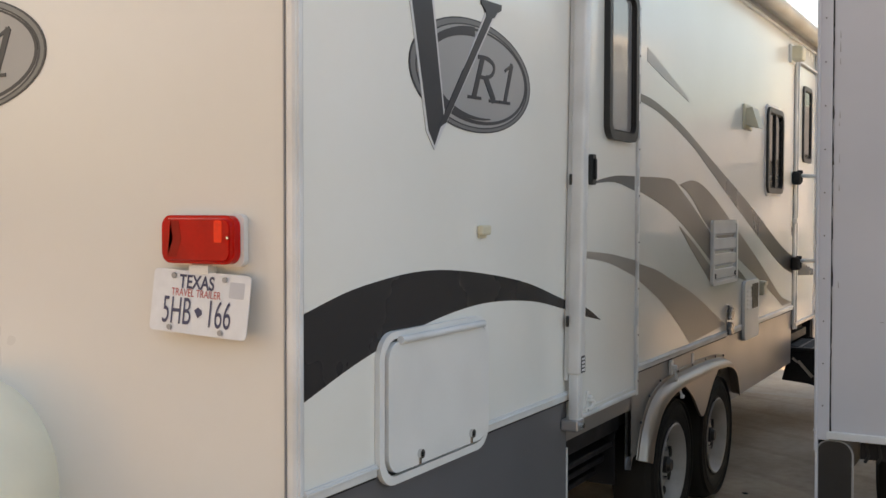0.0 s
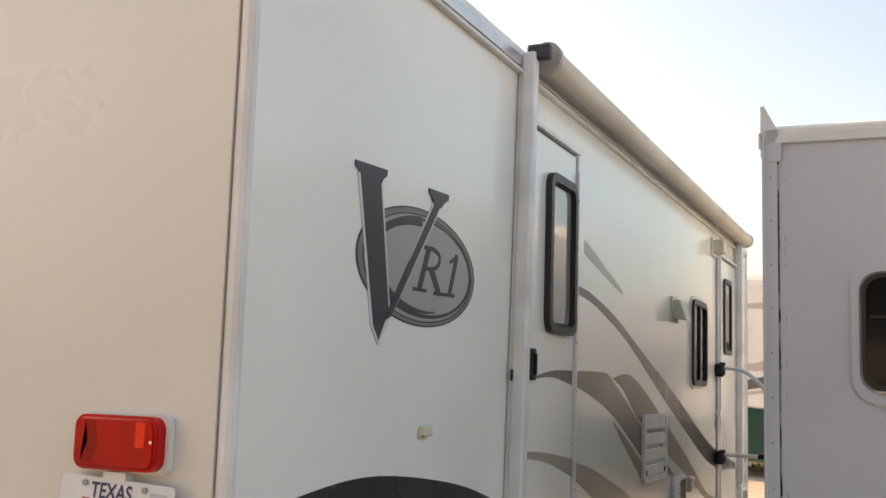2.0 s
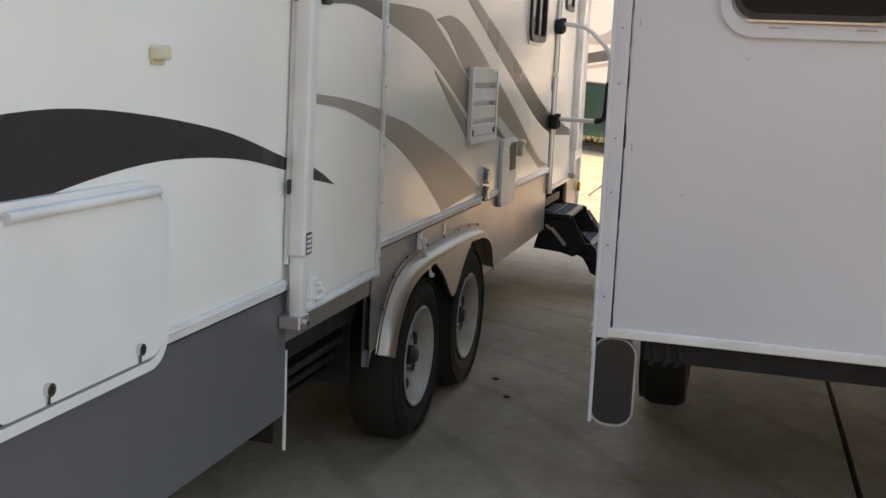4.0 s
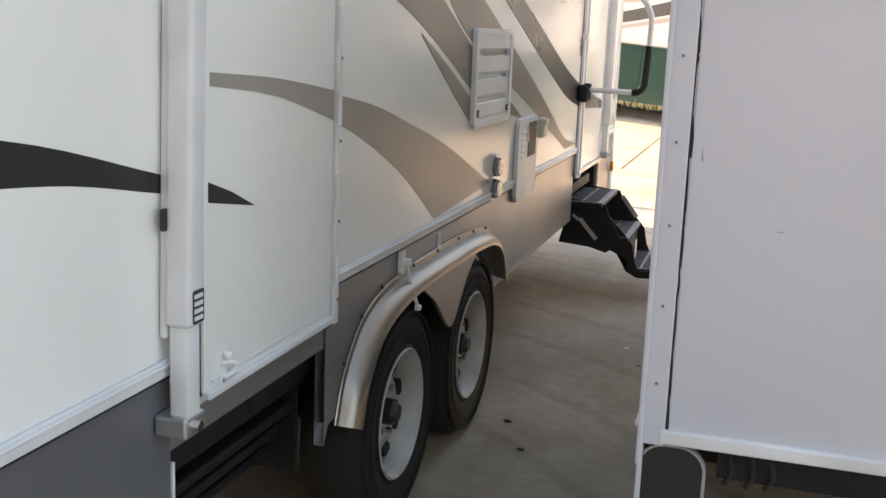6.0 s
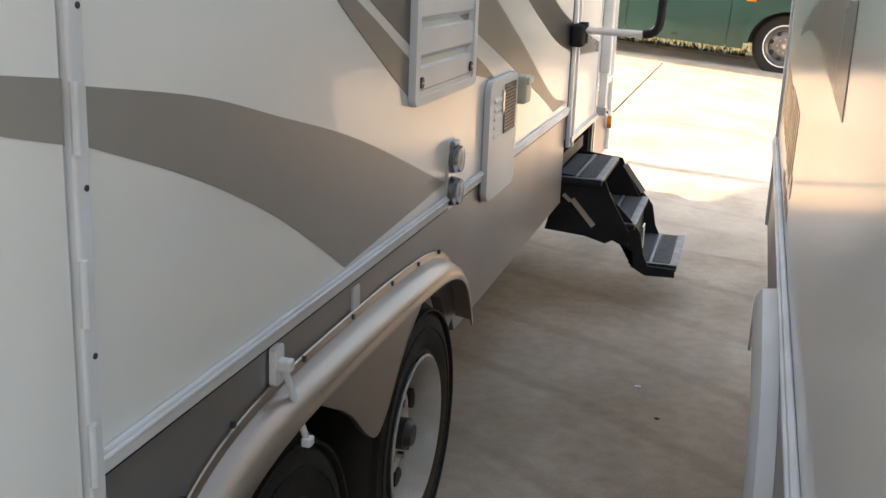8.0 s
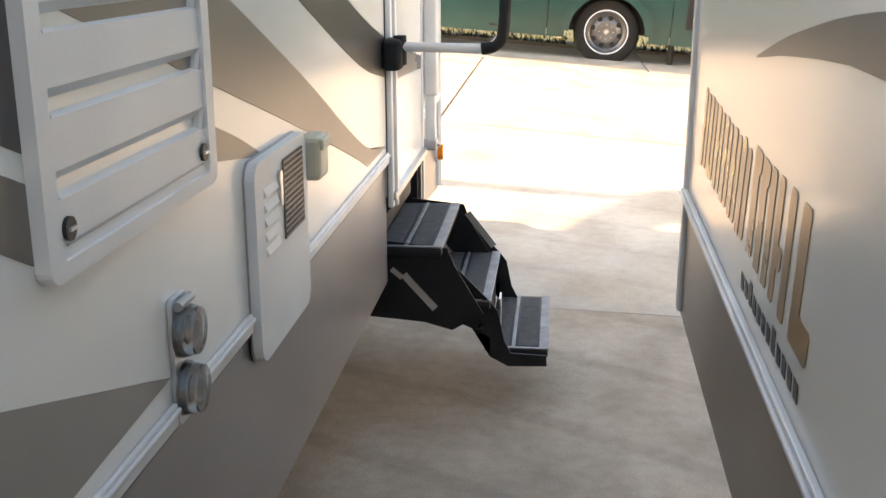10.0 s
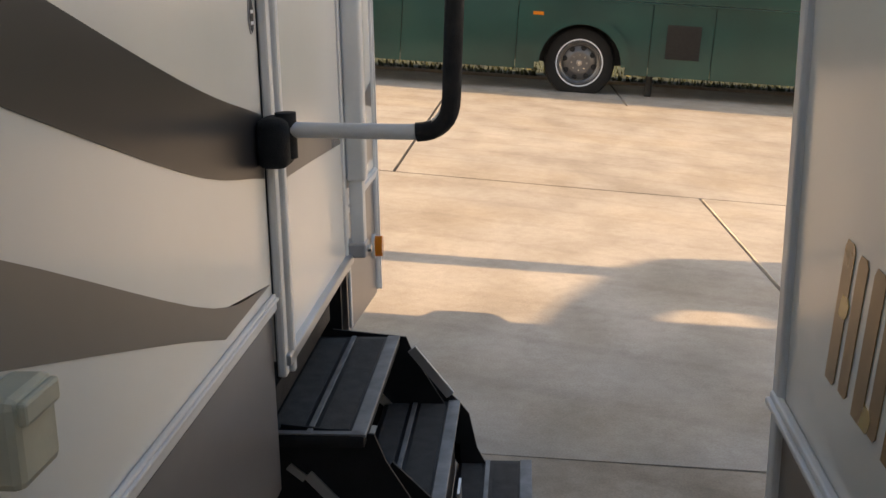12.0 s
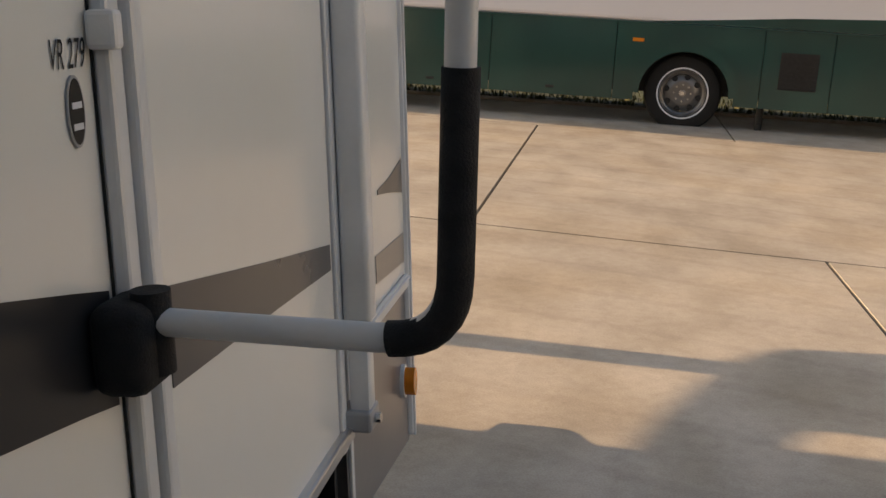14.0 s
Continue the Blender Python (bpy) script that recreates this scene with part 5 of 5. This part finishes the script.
# ---- the green and white coach across the lot ----
def coach():
    T = thing("motor_coach", "long white motor coach with a dark green lower body", "coach")
    T.matrix_world = Matrix.Translation((-0.30, 21.45, -0.135)) @ Matrix.Rotation(radians(-1.0), 4, "Z") @ Matrix.Rotation(radians(4.5), 4, "Y")
    f = lambda u, v, d: (u, -d, v)
    x0, x1, dp = -8.3, 5.4, 2.5
    part("body", bbox(x0, x1, 0.0, dp, 1.30, 3.62, 0.06, 3), COACHW, T, "white upper body")
    part("underbody", bbox(x0 + 0.2, x1 - 0.2, 0.25, dp - 0.1, 0.45, 1.30), DIRTY, T)
    # lower bays, each a panel of its own
    arch = lambda cu: [(cu + 0.60 * math.cos(radians(t)), 0.46 + 0.58 * math.sin(radians(t))) for t in range(0, 181, 12)]
    def bay(u0, u1, zt0, zt1, zb=0.36, arch_at=None):
        st = [(u0, zb), (u1, zb)] if arch_at is None else [(u0, zb), (arch_at - 0.60, zb)] + arch(arch_at)[::-1] + [(arch_at + 0.60, zb), (u1, zb)]
        b = part("bay_panel", columns(st, zt0, f, -0.02, 0.004), GREEN, T)
        return b
    for u0, u1 in ((-8.2, -6.71), (-6.70, -5.3), (-5.29, -3.9), (-3.89, -2.4), (-2.39, -0.86)):
        b = bay(u0, u1, 1.30, 1.30)
        part("bay_latch", bbox((u0 + u1) / 2 - 0.05, (u0 + u1) / 2 + 0.05, -0.014, -0.004, 0.44, 0.47, 0.003), BLACKP, b)
    bay(-0.85, 0.89, 1.30, 1.30, 0.36, 0.0)
    b = bay(0.90, 1.70, 1.30, 1.30, 0.36)
    part("grille", bbox(1.10, 1.54, -0.012, -0.003, 0.60, 1.04), SEAL, b, "black radiator grille")
    for k in range(8):
        part("grille_bar", bbox(1.11, 1.53, -0.020, -0.012, 0.620 + k * 0.053, 0.632 + k * 0.053), SEAL, b)
    bay(1.71, 2.85, 1.30, 1.30, 0.36)
    bay(2.86, x1 - 0.05, 1.30, 1.30, 0.36)
    part("arch_lip", slab(strip(arch(0.0), 0.12), f, 0.0, 0.05), GREEN, T, "green wheel arch flare", True)
    part("belt_line", bbox(x0, x1, -0.014, 0.0, 1.280, 1.306, 0.004), GREEN, T)
    part("upper_wedge", slab([(-0.5, 1.312), (x1 - 0.02, 1.312), (x1 - 0.02, 1.62), (1.2, 1.44)], f, 0.0, 0.003), GREEN, T, "green wedge above the belt line")
    part("marker_lamp", bbox(-0.66, -0.52, -0.016, 0.004, 1.065, 1.110, 0.005), AMBER, T, "amber marker lamp")
    for hx in (-0.66, 0.66):
        part("reflector_tape", bbox(hx - 0.03, hx + 0.03, 0.02, 0.03, 0.34, 0.56), YELLOW, T)
    part("drain_pipe", cyl((0.95, 0.2, 0.05), (0.95, 0.2, 0.36), 0.045, 12), SEAL, T)
    # windows
    for u0, u1, v0, v1 in ((1.13, 2.33, 2.02, 2.75), (-1.2, -0.1, 2.35, 2.95), (-4.2, -3.0, 2.2, 2.9)):
        w = part("window", ringslab(rrect(u0, u1, v0, v1, 0.09), rrect(u0 + 0.05, u1 - 0.05, v0 + 0.05, v1 - 0.05, 0.06), f, 0.0, 0.03), BLACKP, T)
        part("pane", slab(rrect(u0 + 0.04, u1 - 0.04, v0 + 0.04, v1 - 0.04, 0.06), f, 0.002, 0.012), SHADED, w)
        part("mullion", bbox((u0 + u1) / 2 - 0.03, (u0 + u1) / 2 + 0.03, -0.026, -0.004, v0 + 0.03, v1 - 0.03), BLACKP, w)
    # swooshes on the upper body
    part("decal", slab(band([(-4.2, 1.50), (-2.9, 1.80), (-0.9, 2.45), (1.0, 2.85)], [(-4.2, 1.44), (-2.9, 1.62), (-0.5, 2.32), (1.0, 2.72)]), f, 0.0, 0.003), SLATE, T, "slate stripe")
    part("decal", slab(band([(-4.2, 1.40), (-2.9, 1.58), (-0.5, 2.28), (1.0, 2.68)], [(-4.2, 1.36), (-2.9, 1.52), (-0.4, 2.20), (1.0, 2.60)]), f, 0.0, 0.003), MAUVE, T)
    part("decal", slab(band([(-3.4, 2.05), (-2.7, 2.15), (-2.3, 2.45), (-1.6, 3.0)], [(-3.4, 2.0), (-2.6, 2.0), (-1.9, 2.3), (-1.3, 2.9)]), f, 0.0, 0.003), MAUVE, T, "mauve loop")
    part("decal", slab(band([(-3.6, 3.05), (-2.9, 3.22), (-2.2, 3.28)], [(-3.6, 3.0), (-2.9, 3.12), (-2.2, 3.12)]), f, 0.0, 0.003), MAUVE, T)
    part("decal", slab(strip([(-3.5, 2.55), (-3.15, 2.56), (-3.02, 2.48), (-3.05, 2.38)], 0.05, 0.09), f, 0.0, 0.003), SLATE, T)
    bm = bbox(-3.4, -2.2, 0.8, 1.7, 3.60, 3.84, 0.08, 3)
    part("roof_unit", bm, PLASTIC, T, "white rooftop air conditioner")
    part("roof_cap", bbox(x0 + 0.02, x1 - 0.02, 0.02, dp - 0.02, 3.60, 3.68, 0.03), PLASTIC, T)
    for cu in (0.0, 4.35):
        w = wheel(T, 0.0, 0.0, 0.47, 0.28, -1, 0.285, RIMD, 0.10, slots=8, white_ring=True)
        w.matrix_local = Matrix.Translation((cu, 0.10, 0)) @ Matrix.Rotation(radians(90), 4, "Z")
    return T


coach()


# ---- unseen fifth-wheel trailer beyond, built to cast the shadow that reaches the lot ----
def fifth_wheel():
    T = thing("fifth_wheel_trailer", "unseen tall white fifth-wheel trailer, its raised nose shaped to cast shadow", "trailer")
    x1, x0, yf = -5.65, -8.05, 12.06
    part("body", bbox(x0, x1, 1.0, yf, 0.45, 3.75, 0.04), WHITE, T)
    nz = [(yf - 0.02, 2.44), (12.56, 2.48), (13.10, 2.545), (13.54, 2.615), (13.70, 2.66), (13.76, 2.73), (13.74, 2.90), (13.20, 3.40), (yf - 0.02, 3.70)]
    across = lambda u, v, d: (x0 + d, u, v)
    # Opening cut and floor left out so a sun patch lands within the shadow
    bm = slab([(yf - 0.02, 2.44), (12.52, 2.477), (12.52, 3.576), (yf - 0.02, 3.70)], across, 0.02, 0.06)
    slab([(12.52, 2.477), (12.73, 2.50), (12.73, 2.66), (12.52, 2.625)], across, 0.02, 0.06, bm=bm)
    slab([(12.52, 2.80), (12.73, 2.765), (12.73, 3.52), (12.52, 3.576)], across, 0.02, 0.06, bm=bm)
    slab([(12.73, 2.50)] + nz[2:-1] + [(12.73, 3.52)], across, 0.02, 0.06, bm=bm)
    part("nose_side", bm, WHITE, T, "raised nose side with an opening cut for a sun patch")
    part("nose_side", slab(nz, across, x1 - x0 - 0.06, x1 - x0 - 0.02), WHITE, T)
    part("nose_top", slab([(yf - 0.02, 3.70), (13.20, 3.40), (13.20, 3.36), (yf - 0.02, 3.66)], across, 0.061, x1 - x0 - 0.061), WHITE, T)
    part("nose_front", slab([(13.20, 3.40), (13.74, 2.90), (13.76, 2.73), (13.72, 2.73), (13.70, 2.88), (13.20, 3.36)], across, 0.061, x1 - x0 - 0.061), WHITE, T)
    part("pin_box", bbox(-6.95, -6.75, 13.10, 13.27, 1.30, 2.62, 0.01), BLACKS, T)
    part("roof_unit", bbox(x0 + 0.8, x1 - 0.8, 8.6, 9.6, 3.73, 4.0, 0.06), PLASTIC, T)
    for sx in (x0 + 0.3, x1 - 0.3):
        part("landing_leg", cyl((sx, yf - 0.3, 0.0), (sx, yf - 0.3, 0.6), 0.05, 12), BLACKS, T)
    for y in (6.2, 7.1):
        wheel(T, x1 - 0.02, y, 0.36, 0.22, 1, 0.2)
        wheel(T, x0 + 0.02, y, 0.36, 0.22, -1, 0.2)
    return T


fifth_wheel()


# ---- what closes the lot out of view: a trailer added to bounce sun and a row of trees behind ----
def bounce_trailer():
    T = thing("travel_trailer", "unseen long white trailer added across the lot to bounce low sun", "trailer")
    part("body", bbox(9.6, 12.0, 8.6, 18.0, 0.5, 3.1, 0.06, 3), WHITE, T)
    part("skirt", bbox(9.59, 12.01, 8.7, 17.9, 0.42, 0.9, 0.01), SKIRT, T)
    for y in (12.5, 13.4):
        wheel(T, 9.66, y, 0.34, 0.2, -1, 0.195)
        wheel(T, 11.94, y, 0.34, 0.2, 1, 0.195)
    for y0 in (9.6, 11.0, 15.6):
        part("window", slab(rrect(y0, y0 + 1.1, 1.75, 2.35, 0.08), lambda u, v, d: (9.6 - d, u, v), 0.0, 0.02), DARKGLASS, T)
    part("awning", cyl((9.5, 9.2, 2.98), (9.5, 17.4, 2.98), 0.06, 16), AWN, T, "", True)
    part("roof_unit", bbox(10.4, 11.3, 12.0, 13.1, 3.08, 3.36, 0.06), PLASTIC, T)


bounce_trailer()


def tree(x, y, h, seed):
    rnd = random.Random(seed)
    T = thing("tree", "dense dark green broadleaf tree behind the lot", "tree", "trees behind the lot", (x, y, 0))
    bm = cyl((0, 0, -0.2), (0, 0, h * 0.5), 0.22, 10, 0.12)
    for k in range(5):
        a = k * 1.26 + rnd.random()
        cyl((0, 0, h * (0.25 + 0.05 * k)), (math.cos(a) * h * 0.25, math.sin(a) * h * 0.25, h * (0.5 + 0.07 * k)), 0.08, 8, 0.03, bm=bm)
    part("trunk", bm, BARK, T)
    verts, faces = [], []
    hubs = [(rnd.gauss(0, h * 0.20), rnd.gauss(0, h * 0.20), h * rnd.uniform(0.30, 0.92)) for _ in range(34)]
    for hx, hy, hz in hubs:
        for _ in range(70):
            c = Vector((hx + rnd.gauss(0, h * 0.07), hy + rnd.gauss(0, h * 0.07), hz + rnd.gauss(0, h * 0.06)))
            u = Vector((rnd.gauss(0, 1), rnd.gauss(0, 1), rnd.gauss(0, 0.6))).normalized() * rnd.uniform(0.12, 0.26)
            w = u.cross(Vector((rnd.gauss(0, 1), rnd.gauss(0, 1), rnd.gauss(0, 1)))).normalized() * 0.10
            n = len(verts)
            verts += [tuple(c - u), tuple(c + w), tuple(c + u), tuple(c - w)]
            faces.append((n, n + 1, n + 2, n + 3))
    me = bpy.data.meshes.new("crown")
    me.from_pydata(verts, [], faces)
    me.materials.append(LEAF)
    c = new("crown", me)
    c.parent = T
    return T


BARK = paint("bark", (0.10, 0.08, 0.06), 0.9, vary=0.3, scale=12, bump=0.5, bscale=30)
LEAF = paint("leaves", (0.06, 0.085, 0.03), 0.6, vary=0.3, scale=6)
for i, tx in enumerate((-15, -10.5, -6.2, -1.5, 3.0, 7.6, 12.5)):
    tree(tx, -17.0 + (i % 3) * 1.4, 8.5 + (i * 37 % 5) * 0.5, 40 + i)


# ---- verge, kerb and litter on the lot ----
def verge():
    bm = bbox(-8, 8, 0, 0.15, -0.1, 0.03, 0.01)
    k = part("kerb", bm, CONCD)
    k.matrix_world = Matrix.Translation((-1.0, 23.15, 0)) @ Matrix.Rotation(radians(-1), 4, "Z") @ Matrix.Rotation(math.atan(0.075), 4, "Y")
    tagged(k, "low worn concrete edging beyond the coach", "kerb", kind="structure")
    bm = bmesh.new()
    cols = [[bm.verts.new((x, y, fall(x, 24.0) + 0.045)) for y in (23.30 - 0.0175 * (x + 1.0), 70.0)] for x in (-80, -9, 7, 80)]
    for a, b in zip(cols, cols[1:]):
        bm.faces.new((a[0], b[0], b[1], a[1]))
    gsh = part("verge", bm, GRASS)
    tagged(gsh, "strip of dull green grass beyond the kerb", "grass", kind="structure")
    rnd = random.Random(3)
    verts, faces = [], []
    for _ in range(6000):
        x = rnd.uniform(-14, 9)
        y = 23.30 - x * 0.0175 + 3.5 * rnd.random() ** 2
        z = fall(x, 24.0) + 0.03
        h, a = rnd.uniform(0.06, 0.10), rnd.uniform(0, 6.28)
        dx, dy = 0.02 * math.cos(a), 0.02 * math.sin(a)
        n = len(verts)
        verts += [(x - dx, y - dy, z), (x + dx, y + dy, z), (x + rnd.uniform(-.03, .03), y, z + h)]
        faces.append((n, n + 1, n + 2))
    me = bpy.data.meshes.new("grass_blades")
    me.from_pydata(verts, [], faces)
    me.materials.append(GRASS)
    tagged(new("grass_blades", me), "short dull grass on the verge", "grass", kind="stuff")


verge()


def litter():
    rnd = random.Random(9)
    spots = [(-1.312, 6.885, 0.014, SEAL, "leaf_scrap"), (-1.20, 6.62, 0.013, SEAL, "leaf_scrap"), (-1.01, 8.09, 0.010, PLATE, "pebble"), (-0.92, 7.83, 0.008, SEAL, "leaf_scrap")]
    for x, y, r, mt, nm in spots:
        bm = bmesh.new()
        bmesh.ops.create_icosphere(bm, subdivisions=2, radius=r)
        for v in bm.verts:
            v.co = Vector((v.co.x * 1.3, v.co.y * 0.8, v.co.z * 0.35)) * (1 + 0.35 * noise.noise(v.co * 90))
            v.co += Vector((x, y, r * 0.30))
        tagged(part(nm, bm, mt), "dark leaf scrap on the concrete" if nm == "leaf_scrap" else "small pale pebble on the concrete", "litter", "litter on the concrete")
    for k in range(3):
        bm = bbox(2.35 + k * 0.03, 2.75 + k * 0.03, 19.6 + k * 0.22, 19.7 + k * 0.22, fall(2.55, 19.7) - 0.01, fall(2.55, 19.7) + 0.014, 0.003)
        tagged(part("yellow_stick", bm, YELLOW), "short yellow painted stick on the concrete", "stick", "yellow sticks")


litter()
